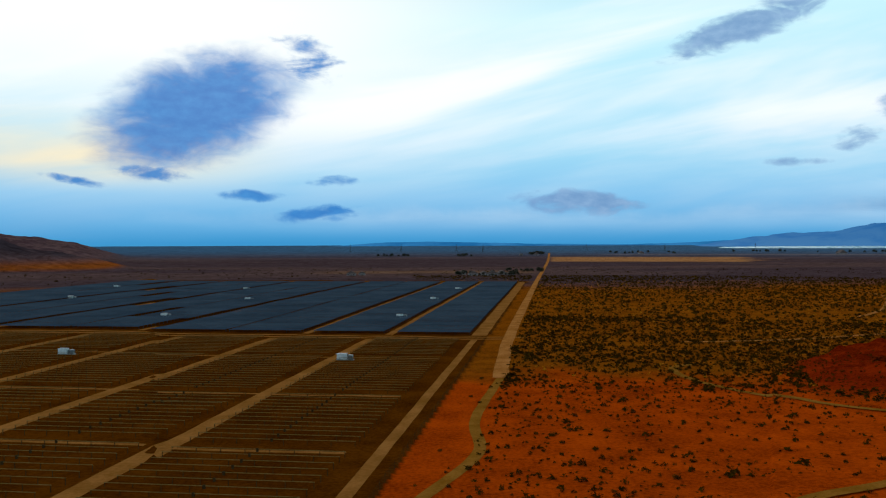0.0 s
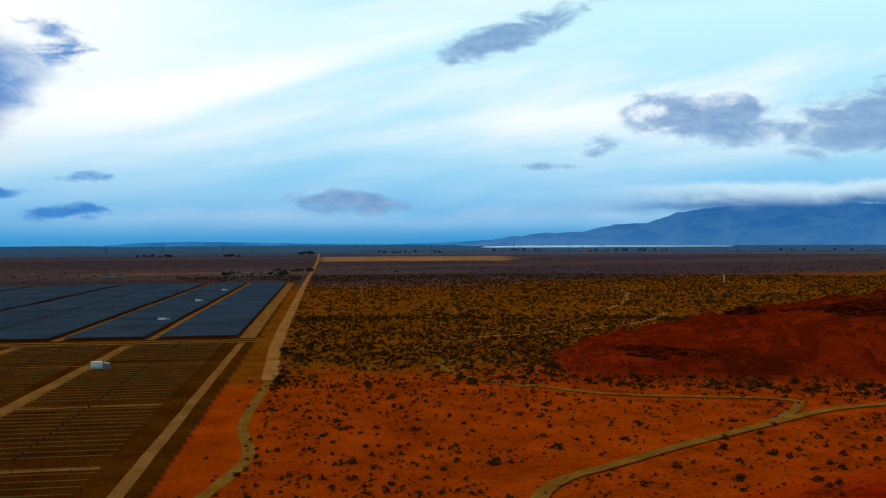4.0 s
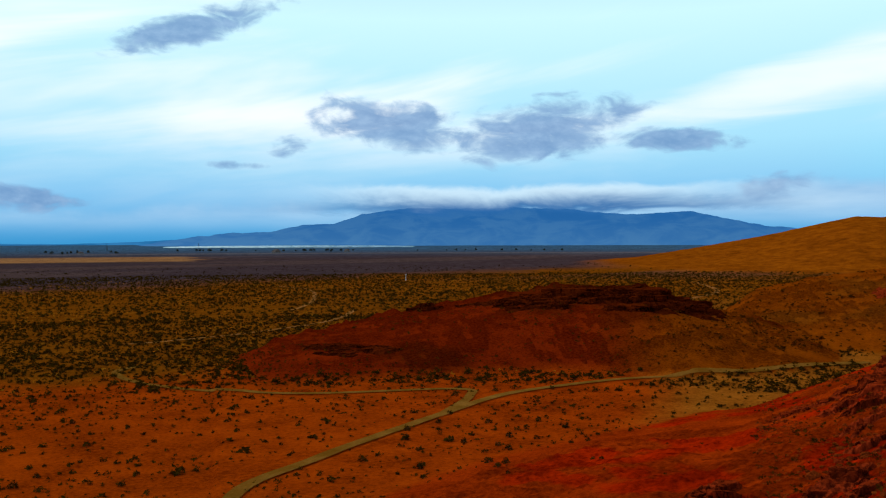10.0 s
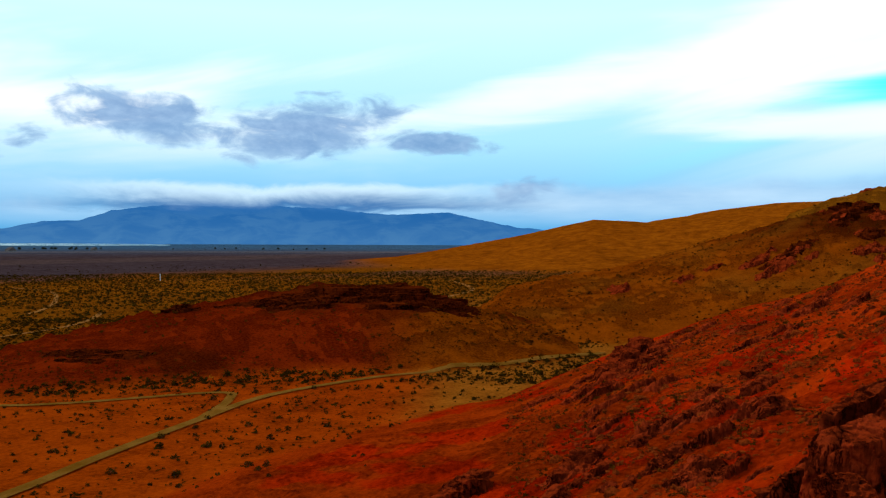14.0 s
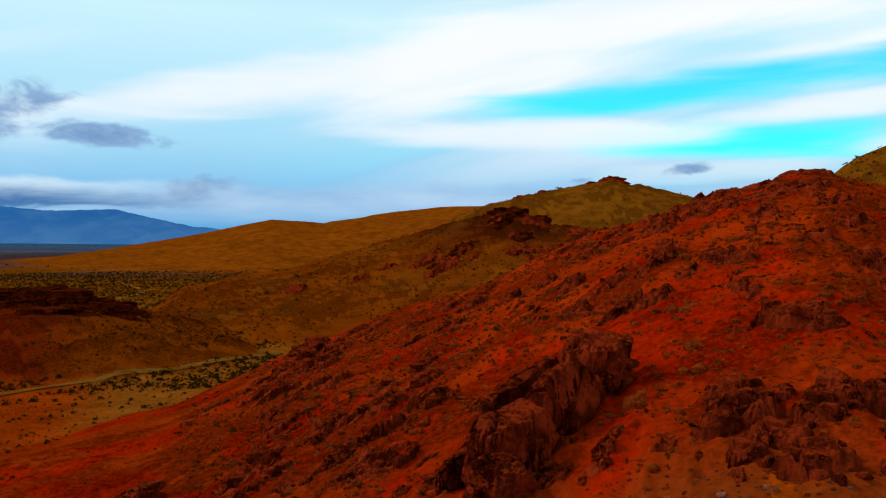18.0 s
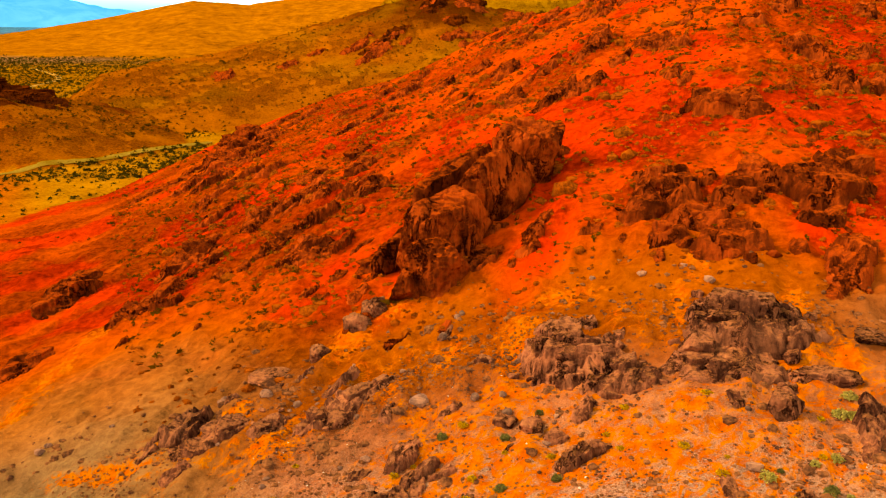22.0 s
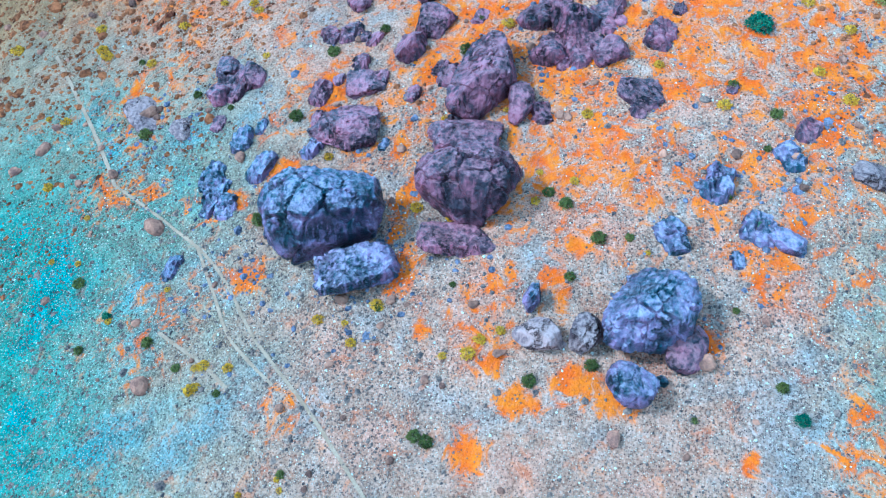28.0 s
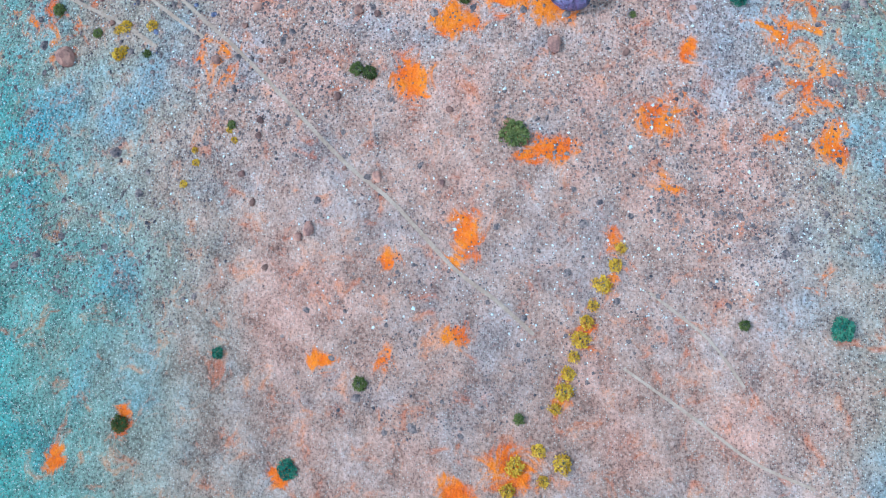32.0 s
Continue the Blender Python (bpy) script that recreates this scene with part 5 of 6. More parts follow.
for k, (x, y, w, l, h, turn, tip) in enumerate([(80.2, 18.2, 6.5, 5.0, 7.0, -30, 4), (79.0, 20.6, 6.0, 3.6, 4.6, -10, 0), (88.5, 18.6, 14.0, 6.4, 9.6, -16, -3), (98.5, 15.4, 16.0, 7.0, 11.5, -17, -4), (107.5, 13.0, 11.0, 7.4, 11.0, -20, -3),
                                               (101.0, 20.0, 22.0, 4.6, 10.0, -17, -5), (113.5, 15.8, 12.0, 6.0, 9.0, -24, -2), (91.0, 23.6, 13.0, 3.6, 5.0, -15, -6), (116.0, 9.5, 3.4, 2.4, 2.2, 10, 0)]):
    q = part("rock_block", rock_mesh(700 + k, w, l, h, RED_ROCK, 6 if w > 10 else 5, 9, 0.11, 2.0, 5.0), slab)
    q.matrix_basis = pose(x - 96, y - 16, ground_at(x, y) - ground_at(96, 16) + 0.17 * h, 13, tip - 3, turn)
outcrop("broken red rock at the slab's foot", [(85.5, 15.0, 3.4, 2.4, 2.0, 15, 0, 6), (92, 27, 9, 3.0, 2.6, -14, -10, 7), (120, 25.5, 8, 4, 3.4, -12, -6, 2)])
outcrop("jagged red crags on the open slope", [(91.3, -3.6, 6.0, 6.0, 7.5, 20, 0, 2), (93.0, -13.6, 5.6, 5.6, 6.6, 70, 6, 3), (77.2, -9.3, 5.4, 5.2, 5.6, 10, -5, 4), (84.4, -6.6, 4.6, 3.6, 4.2, 45, 8, 5), (87.0, -1.0, 3.2, 3.0, 4.4, 60, 0, 6),
                                             (88.0, -10.5, 3.4, 4.0, 4.2, 15, 0, 7), (80.0, -3.6, 3.6, 2.6, 3.4, 30, 6, 0)])
outcrop("jagged red crags at the slope's shoulder", [(92.0, -19.0, 8.0, 6.5, 6.8, 40, 5, 1), (99.0, -22.0, 5.0, 4.0, 5.0, 10, 0, 2), (84.0, -17.5, 3.6, 3.0, 3.4, 70, 0, 5)])
outcrop("dark blocky outcrop at the nose of the spur", [(218, 109, 12, 9, 9, -20, 12, 5), (229, 114, 10, 7, 8, -30, 10, 6), (240, 118, 12, 8, 9, -15, 8, 7), (257, 124.5, 12, 8, 7.5, -25, 6, 0), (208, 104, 10, 6, 5.5, -20, 10, 1), (248, 117, 9, 6, 6, -10, 0, 2), (224, 102, 12, 6, 6, -20, 8, 3)])
outcrop("low ribs of dark rock along the slope", [(114.5, 64.1, 12, 3.6, 4.6, -13, 12, 3), (119, 66.5, 6, 3.0, 3.2, -16, 6, 4), (108, 58.5, 9, 2.6, 2.8, -12, 8, 5)])
outcrop("low ribs of dark rock along the slope", [(116.6, 86, 9, 3.4, 3.6, -14, 10, 6), (106, 80, 11, 3.6, 3.6, -14, 8, 7), (95, 59.5, 10, 3.0, 3.4, -12, 10, 0), (80, 67, 6, 3.0, 2.6, -14, 6, 1)])
outcrop("low ribs of dark rock along the slope", [(116.5, 45.1, 6, 2.4, 2.8, -12, 10, 2), (108.1, 47, 7.2, 2.6, 3.2, -11, 10, 3), (126, 59, 6, 2.4, 2.4, -12, 6, 4), (101, 40, 5, 2.2, 2.2, -12, 6, 1)])
outcrop("slanting red ribs of rock high on the slope", [(144.9, 47.2, 10, 4.0, 5.0, -8, 12, 5), (126.4, 39.4, 6, 3.2, 3.6, -10, 10, 6), (158, 52, 9, 3.4, 3.6, -9, 8, 7), (150, 58, 9, 3.0, 3.0, -10, 8, 2)])
outcrop("small dark outcrop at the edge of the flat", [(200, 124, 9, 4, 3.6, -25, 8, 1), (207, 119, 6, 3, 2.6, -30, 6, 2)])
outcrop("rounded block of split red rock on the slope", [(121.9, -11.5, 7.0, 6.0, 6.6, 20, 0, 4), (124.5, -9.0, 4.5, 4.0, 4.6, 60, 0, 5), (118.5, -14.5, 4.0, 3.4, 3.4, 10, 0, 6)])
for k, (x, y, w, l, h) in enumerate([(166.3, -5.9, 6, 4.4, 3.6), (186.9, 9.1, 8, 5, 4.6), (137, -28, 8, 5, 4.4), (155.4, -26.4, 8, 5, 4.2), (150, 8, 5, 4, 3), (175, -20, 6, 4, 3), (205, -12, 7, 5, 3.6), (196, 30, 8, 5, 4), (170, 22, 6, 4, 2.6), (210, 48, 8, 5, 3.4), (230, 62, 8, 5, 4)]):
    rib(x, y, 1.3 * w, 1.3 * l, 1.3 * h, -12 + 9 * (k % 4), -1, 1100 + k, "dark red crag standing out of the hillside")
rnd = random.Random(77)
for k in range(34):
    a, rr = radians(rnd.choice((rnd.uniform(84, 97), rnd.uniform(93, 96.5)))), rnd.uniform(228, 266)
    s = rnd.uniform(2.0, 5.0)
    rib(rr * math.sin(a), rr * math.cos(a), 2.6 * s, 1.6 * s, 0.7 * s, rnd.uniform(-40, 30), -1, 1200 + k, "jagged dark rock along the crest")
for k in range(44):
    x, y = rnd.choice(((676, 148), (664, 146), (690, 160), (640, 140), (597, 94), (549, 176), (570, 172), (533, 221), (668, 68), (655, 84)))
    x, y, s = x + rnd.gauss(0, 16), y + rnd.gauss(0, 14), rnd.uniform(4, 9)
    rib(x, y, 3.0 * s, 1.7 * s, 1.0 * s, -15 + rnd.gauss(0, 20), -1, 1300 + k, "dark crag on the middle ridge")
for group_at, (cx, cy), count, size, turn in (("cap", (326, 296), 9, 8.0, -40), ("shoulder", (285, 322), 7, 6.0, -45), ("rim", (262, 356), 6, 5.0, -36), ("foot", (182, 328), 8, 5.0, -50)):
    blocks = []
    for k in range(count):
        t, s = rnd.uniform(-1, 1), size * rnd.uniform(0.5, 1.1)
        x = cx + 26 * t * math.cos(radians(turn)) + rnd.gauss(0, 4)
        y = cy + 26 * t * math.sin(radians(turn)) + rnd.gauss(0, 7)
        blocks.append((x, y, 3.4 * s, 1.2 * s, 0.7 * s, turn + rnd.gauss(0, 8), -5, k))
    if group_at == "cap":
        blocks += [(326, 300, 60, 16, 8, -43, -5, 0), (342, 282, 44, 14, 8, -47, -5, 1), (318, 290, 46, 8, 6, -42, -5, 2), (334, 272, 36, 8, 6, -48, -5, 3), (302, 316, 40, 10, 5, -41, -5, 4), (314, 276, 30, 6, 4.5, -45, -5, 5), (288, 328, 26, 8, 4, -40, -5, 6)]
    outcrop("layered dark caprock on the red mesa", blocks, "caprock of the mesa", DARK_ROCK)
outcrop("dark crags on the crest of the middle ridge", [(692, 166, 24, 16, 10, -15, 0, 0), (700, 148, 22, 14, 12, -10, 0, 1), (676, 150, 26, 12, 10, -20, 0, 2), (660, 158, 20, 10, 8, -12, 0, 3), (690, 128, 22, 12, 9, -10, 0, 4), (640, 150, 24, 10, 8, -18, 0, 5),
                                                          (612, 128, 20, 10, 8, -12, 0, 6), (566, 172, 26, 10, 7, -20, 0, 1), (590, 165, 22, 9, 7, -16, 0, 2)], "crags of the middle ridge", DARK_ROCK)
outcrop("rocky knobs along the far green crest", [(1090, 117, 26, 20, 8, 0, 0, 4), (1094, 104, 20, 14, 5, 30, 0, 5), (1085, 140, 11, 9, 5, 0, 0, 6), (1075, 200, 14, 10, 5, 0, 0, 7), (1068, 230, 14, 10, 5, 0, 0, 0)])

rnd = random.Random(31)
ribs = 0
while ribs < 150:
    a, rr = radians(rnd.uniform(60, 105)), math.sqrt(rnd.uniform(70 ** 2, 285 ** 2))
    x, y = rr * math.sin(a), rr * math.cos(a)
    if noise.noise(Vector((x * 0.022, y * 0.05, 9))) < 0.02 or float(land(np.array([x]), np.array([y]))[1][0]) < 0.8:
        continue
    s = min(math.exp(rnd.gauss(0.3, 0.5)) * (0.75 + rr / 260), 2.8)
    rib(x, y, 4.6 * s, 1.7 * s, 1.5 * s, -12 + rnd.gauss(0, 12), -1, 900 + ribs, "rib of dark red rock along the slope")
    ribs += 1

ribs = 0
while ribs < 130:
    a, rr = radians(rnd.uniform(55, 112)), rnd.uniform(44, 125)
    x, y = rr * math.sin(a), rr * math.cos(a)
    if noise.noise(Vector((x * 0.05, y * 0.09, 4))) < -0.12:
        continue
    s = math.exp(rnd.gauss(-0.35, 0.4)) * (0.6 + rr / 130)
    rib(x, y, 3.2 * s, 1.5 * s, 1.5 * s, -14 + rnd.gauss(0, 22), rnd.choice((-1, -1, 1)), 1700 + ribs, "low weathered rock breaking out of the slope", MAUVE_ROCK if rr < 70 else RED_ROCK)
    ribs += 1

starts = np.cumsum([0] + [len(v) for v, f in FAR_BEDS])
far_mesh = big_mesh("rocky_ribs", np.concatenate([v for v, f in FAR_BEDS]), np.concatenate([f + s for (v, f), s in zip(FAR_BEDS, starts)]), RED_ROCK)
tagged(new("rocky_ribs", far_mesh), "ribs of dark red rock along the slopes and crests", "rock", kind="stuff")

# loose stones
STONE_SHAPES = [rock_mesh(400 + k, 1, 1, 1, STONE, 2, 8, 0.1) for k in range(6)]
rnd = random.Random(12)
count = 0
while count < 230:
    a, r = radians(rnd.uniform(38, 118)), rnd.uniform(9, 75)
    x, y = r * math.sin(a), r * math.cos(a)
    if noise.noise(Vector((x * 0.12, y * 0.12, 2))) < -0.05 and rnd.random() < 0.75:
        continue
    s = 0.16 * math.exp(rnd.gauss(0, 0.45)) * (1 + r / 40)
    ob = tagged(new("stone", STONE_SHAPES[count % 6]), "loose angular stone lying on gravel", "stone", "loose stones")
    ob.matrix_basis = pose(x, y, ground_at(x, y) + 0.15 * s, rnd.uniform(-20, 20), rnd.uniform(-20, 20), rnd.uniform(0, 360)) @ Matrix.Diagonal((s * rnd.uniform(0.9, 1.6), s, s * rnd.uniform(0.5, 0.9), 1))
    count += 1


def scatter(name, shapes, xs, ys, sizes, material, label, category, seed, flat=1.0, sink=0.0):
    """Many small copies joined into one mesh; shapes: arrays of verts and triangles."""
    rng = np.random.default_rng(seed)
    zs = ground(xs, ys)
    verts, faces, count = [], [], 0
    pick = rng.integers(0, len(shapes), len(xs))
    for k, (sv, sf) in enumerate(shapes):
        who = np.where(pick == k)[0]
        if not len(who):
            continue
        ang = rng.uniform(0, 2 * np.pi, len(who))
        c, s = np.cos(ang)[:, None], np.sin(ang)[:, None]
        size = sizes[who][:, None]
        stretch = rng.uniform(0.8, 1.3, len(who))[:, None]
        px = (sv[None, :, 0] * c * stretch - sv[None, :, 1] * s) * size + xs[who][:, None]
        py = (sv[None, :, 0] * s * stretch + sv[None, :, 1] * c) * size + ys[who][:, None]
        pz = (sv[None, :, 2] * flat - sink) * size + zs[who][:, None]
        verts.append(np.stack([px, py, pz], -1).reshape(-1, 3))
        faces.append((sf[None] + (np.arange(len(who)) * len(sv))[:, None, None]).reshape(-1, 3) + count)
        count += len(who) * len(sv)
    me = big_mesh(name, np.concatenate(verts), np.concatenate(faces), material)
    return tagged(new(name, me), label, category, kind="stuff")


def pebble(seed, level=1):
    rnd = random.Random(seed)
    bm = bmesh.new()
    if level:
        bmesh.ops.create_icosphere(bm, subdivisions=1, radius=0.5)
    else:
        for p in ((1, 0, 0), (0, 1, 0), (-1, 0, 0), (0, -1, 0), (0, 0, 1), (0, 0, -1)):
            bm.verts.new(Vector(p) * 0.5)
        bm.verts.ensure_lookup_table()
        for k in range(4):
            bm.faces.new([bm.verts[k], bm.verts[(k + 1) % 4], bm.verts[4]])
            bm.faces.new([bm.verts[(k + 1) % 4], bm.verts[k], bm.verts[5]])
    bm.verts.index_update()
    for v in bm.verts:
        v.co = Vector((v.co.x * rnd.uniform(0.7, 1.25), v.co.y * rnd.uniform(0.7, 1.25), v.co.z * rnd.uniform(0.5, 0.9)))
    sv = np.array([v.co[:] for v in bm.verts])
    sf = np.array([[v.index for v in f.verts] for f in bm.faces])
    bm.free()
    return sv, sf


rng = np.random.default_rng(5)
PEBBLES = [pebble(k) for k in range(6)]
CHIPS = [pebble(20 + k, 0) for k in range(6)]


def sector(count, lo, hi, near, far):
    a, r = np.radians(rng.uniform(lo, hi, count)), np.sqrt(rng.uniform(near ** 2, far ** 2, count))
    return r * np.sin(a), r * np.cos(a)


def gravel_patch(count, lo, hi, near, far, size, material, label, cut, shapes=None):
    xs, ys = sector(count, lo, hi, near, far)
    keep = fbm(xs, ys, 7, 3, 55) + rng.normal(0, 0.35, count) > cut
    xs, ys = xs[keep], ys[keep]
    scatter("gravel", shapes or PEBBLES, xs, ys, size * np.exp(rng.normal(0, 0.42, len(xs))), material, label, "gravel", 6, 1.0, 0.05)


PEBBLE_DARK = surface("gravel_dark", (0.035, 0.02, 0.02), (0.22, 0.1, 0.07), 2.2, 0.9, 0.3, 4.0)
PEBBLE_PALE = surface("gravel_pale", (0.3, 0.175, 0.13), (0.54, 0.36, 0.29), 2.2, 0.9, 0.3, 4.0)
PEBBLE_BLUE = surface("gravel_blue", (0.03, 0.02, 0.028), (0.17, 0.1, 0.12), 2.2, 0.9, 0.3, 4.0)
PEBBLE_MAUVE = surface("rubble_brown", (0.05, 0.014, 0.008), (0.25, 0.064, 0.022), 0.9, 0.9, 0.3, 4.0)
RUBBLE = surface("rubble_red", (0.07, 0.011, 0.002), (0.3, 0.045, 0.006), 0.8, 0.9, 0.3, 4.0)
gravel_patch(14000, 20, 150, 1, 14, 0.05, PEBBLE_DARK, "fine dark red grit", 0.0, CHIPS)
gravel_patch(58000, 20, 150, 11, 36, 0.08, PEBBLE_DARK, "scattered dark red gravel", -0.1, CHIPS)
gravel_patch(15000, 20, 150, 5, 35, 0.055, PEBBLE_PALE, "scattered pale gravel", 0.0, CHIPS)
gravel_patch(1300, 50, 112, 19, 40, 0.2, PEBBLE_BLUE, "scattered blue-grey broken rock", 0.1)
gravel_patch(2200, 20, 150, 1, 34, 0.16, PEBBLE_DARK, "scattered fist-sized stones", 0.0)
gravel_patch(20000, 36, 120, 32, 66, 0.13, PEBBLE_MAUVE, "scattered stones and broken rock", 0.0, CHIPS)
gravel_patch(1200, 36, 120, 32, 60, 0.1, PEBBLE_PALE, "scattered pale stones", 0.1, CHIPS)
gravel_patch(2200, 36, 120, 34, 80, 0.3, PEBBLE_MAUVE, "scattered broken rock", 0.1)
gravel_patch(12000, 44, 116, 42, 68, 0.2, PEBBLE_MAUVE, "broken brown rock over the slope", -0.05)
gravel_patch(1300, 44, 116, 44, 74, 0.5, PEBBLE_MAUVE, "larger broken brown rock over the slope", 0.05)
gravel_patch(30000, 56, 112, 70, 290, 0.5, RUBBLE, "broken dark rock over the hillside", 0.0)
gravel_patch(4000, 60, 112, 80, 290, 1.3, RUBBLE, "larger broken rock over the hillside", 0.1)

# ---------------------------------------------------------------- bushes
def bush_shape(seed, count, spread=0.5, tall=0.75, leaf=0.16):
    """A loose crown of small leaf clumps, as verts and triangles."""
    rnd = random.Random(seed)
    verts, tris = [], []
    for _ in range(count):
        a, e = rnd.uniform(0, 2 * math.pi), math.asin(rnd.uniform(0.0, 0.98))
        r = spread * rnd.uniform(0.45, 1.0) ** 0.6 * (0.8 + 0.35 * noise.noise(Vector((math.cos(a) * 1.5, math.sin(a) * 1.5, seed + e))))
        c = Vector((r * math.cos(a) * math.cos(e), r * math.sin(a) * math.cos(e), 0.06 + tall * r / spread * math.sin(e)))
        for _ in range(2):
            p = [c + Vector((rnd.gauss(0, 1), rnd.gauss(0, 1), rnd.gauss(0, 0.8))) * leaf * 0.6 for _ in range(3)]
            k = len(verts)
            verts += [q[:] for q in p]
            tris.append((k, k + 1, k + 2))
    return np.array(verts), np.array(tris)


def twigs(seed, count, spread=0.45, tall=0.6, thick=0.012):
    rnd = random.Random(seed)
    verts, tris = [], []
    for _ in range(count):
        a, out = rnd.uniform(0, 2 * math.pi), rnd.uniform(0.2, 1) * spread
        tip = Vector((out * math.cos(a), out * math.sin(a), rnd.uniform(0.5, 1) * tall))
        side = Vector((-math.sin(a), math.cos(a), 0)) * thick
        k = len(verts)
        verts += [side[:], (-side)[:], (tip * 0.5 + side * 0.7 + Vector((0, 0, 0.06)))[:], (tip * 0.5 - side * 0.7 + Vector((0, 0, 0.06)))[:], tip[:], (0, 0, 2 * thick)]
        tris += [(k, k + 1, k + 3), (k, k + 3, k + 2), (k + 2, k + 3, k + 4), (k, k + 5, k + 2), (k + 5, k + 4, k + 2)]
    return np.array(verts), np.array(tris)


CROWNS = [big_mesh("crown", *bush_shape(20 + k, 90, 0.5, 0.62, 0.11), LEAF) for k in range(5)]
STEMS = [big_mesh("stem", *twigs(30 + k, 12), TWIG) for k in range(3)]


def bush(x, y, s, k, label="dark rounded desert bush on red soil", crown=None, group="desert bushes", name="bush"):
    ob = thing(name, label, name.replace("_", " "), (x, y, ground_at(x, y) - 0.03 * s), 71 * k % 360, group)
    ob.scale = (s, s, s * (0.75 + 0.07 * (k % 5)))
    part("crown", crown or CROWNS[k % 5], ob)
    part("stem", STEMS[k % 3], ob)
    return ob


rnd = random.Random(44)
made = 0
while made < 270:
    a, r = radians(rnd.uniform(-8, 62)), rnd.uniform(165, 345)
    x, y = r * math.sin(a), r * math.cos(a)
    u, v = field_uv(x, y)
    hill_here = float(land(np.array([x]), np.array([y]))[1][0])
    if u < 6 or (hill_here > 0.3 and rnd.random() < 0.7) or noise.noise(Vector((x * 0.018, y * 0.018, 5))) < -0.12:
        continue
    bush(x, y, rnd.choice((0.8, 1.0, 1.3, 1.7, 2.4)) * rnd.uniform(0.8, 1.2), made)
    made += 1

FAR_BUSH = [bush_shape(60 + k, 11, 0.5, 0.55, 0.34) for k in range(6)]
TUFT = [bush_shape(80 + k, 5, 0.5, 0.5, 0.42) for k in range(4)]


def scrub(name, count, lo, hi, near, far, size, material, label, seed, cut, clump=60.0, hills_too=False):
    xs, ys = sector(count, lo, hi, near, far)
    z, hill, hills, base, a, r = land(xs, ys)
    u, v = field_uv(xs, ys)
    wob = fbm(xs, ys, clump, 3, seed)
    keep = (wob + rng.normal(0, 0.3, count) > cut) & ~((u < 7) & (v < 745) & (u > -560)) & (np.abs(u - 12) > 7)
    bend = np.interp(xs, [100, 157, 200, 255, 310, 369, 460], [192, 217, 232, 228, 215, 200, 190])
    keep &= ~((np.abs(ys - bend) < 7) & (xs > 60) & (xs < 460))
    if not hills_too:
        keep &= hill < 0.4
    xs, ys = xs[keep], ys[keep]
    return scatter(name, FAR_BUSH if size > 0.9 else TUFT, xs, ys, size * np.exp(rng.normal(0, 0.35, len(xs))), material, label, "scrub", seed)


scrub("scrub", 5000, -6, 62, 160, 350, 0.6, LEAF, "small dark scrub on red soil", 101, -0.05)
scrub("scrub", 17000, 0, 62, 325, 640, 1.45, LEAF, "dense dark creosote scrub", 102, -0.42)
scrub("scrub", 27000, -2, 62, 600, 1400, 1.8, LEAF, "dense dark creosote scrub", 103, -0.42)
scrub("scrub", 3000, -30, 60, 1150, 1800, 1.8, LEAF, "distant dark scrub", 104, -0.1)
scrub("scrub", 9000, 0, 62, 340, 1250, 1.05, DRY, "straw-coloured dry shrubs", 105, -0.1)
scrub("scrub", 5000, 56, 110, 80, 300, 0.6, BROWN_TUFT, "low brown tufts over the hillside", 106, 0.0, 30.0, True)
scrub("scrub", 9000, 44, 100, 380, 760, 1.1, BROWN_TUFT, "brown tufts on the middle ridge", 107, -0.1, 50.0, True)
scrub("scrub", 700, 42, 64, 330, 470, 0.8, LEAF, "dark scrub in the valley between the hills", 108, -0.2)
scrub("scrub", 5000, 18, 60, 330, 470, 0.8, BROWN_TUFT, "brown tufts on the red mesa", 109, 0.0, 40.0, True)
scrub("scrub", 5000, 70, 108, 480, 1150, 1.2, BROWN_TUFT, "brown tufts on the green hills", 110, 0.0, 60.0, True)
scrub("scrub", 1900, -6, 60, 165, 360, 1.15, LEAF, "dark low bushes on red soil", 112, -0.1)
scrub("scrub", 260, -1, 5, 330, 500, 2.2, LEAF, "dark bushes beside the road", 111, -0.4)

# the bushes right below
NEAR_CROWNS = [big_mesh("crown", *bush_shape(140 + k, 620, 0.5, 0.55, 0.06), LEAF_GREY if k % 2 else LEAF_NEAR) for k in range(4)]
YELLOW_LEAF = surface("yellow_green_leaf", (0.22, 0.13, 0.025), (0.4, 0.24, 0.06), 2.5, 0.9, 0.0, 4.0, each=0.2)
PALE_CROWNS = [big_mesh("crown", *bush_shape(180 + k, 320, 0.5, 0.5, 0.08), YELLOW_LEAF) for k in range(3)]
STRAW = [big_mesh("crown", *bush_shape(160 + k, 260, 0.5, 0.35, 0.07), DRY) for k in range(3)]

for k, (x, y, s) in enumerate([(11.5, -2.1, 1.3), (36.3, -8.1, 1.7), (24.0, 13.5, 1.0), (24.9, -8.4, 0.5), (0.8, 11.9, 0.8), (5.1, -13.4, 1.1), (14.1, 3.8, 0.7), (16.7, -9.9, 0.7), (17.8, -9.2, 0.6),
                               (18.7, 19.4, 0.6), (2.6, 2.9, 0.7), (-0.5, 5.3, 0.9), (1.6, -2.7, 0.5), (3.5, 8.3, 0.6), (5.1, -10.2, 0.5)]):
    bush(x, y, s, k, "round grey-green desert bush on gravel" if k % 2 else "round dark green desert bush on gravel", NEAR_CROWNS[k % 4], "bushes below")
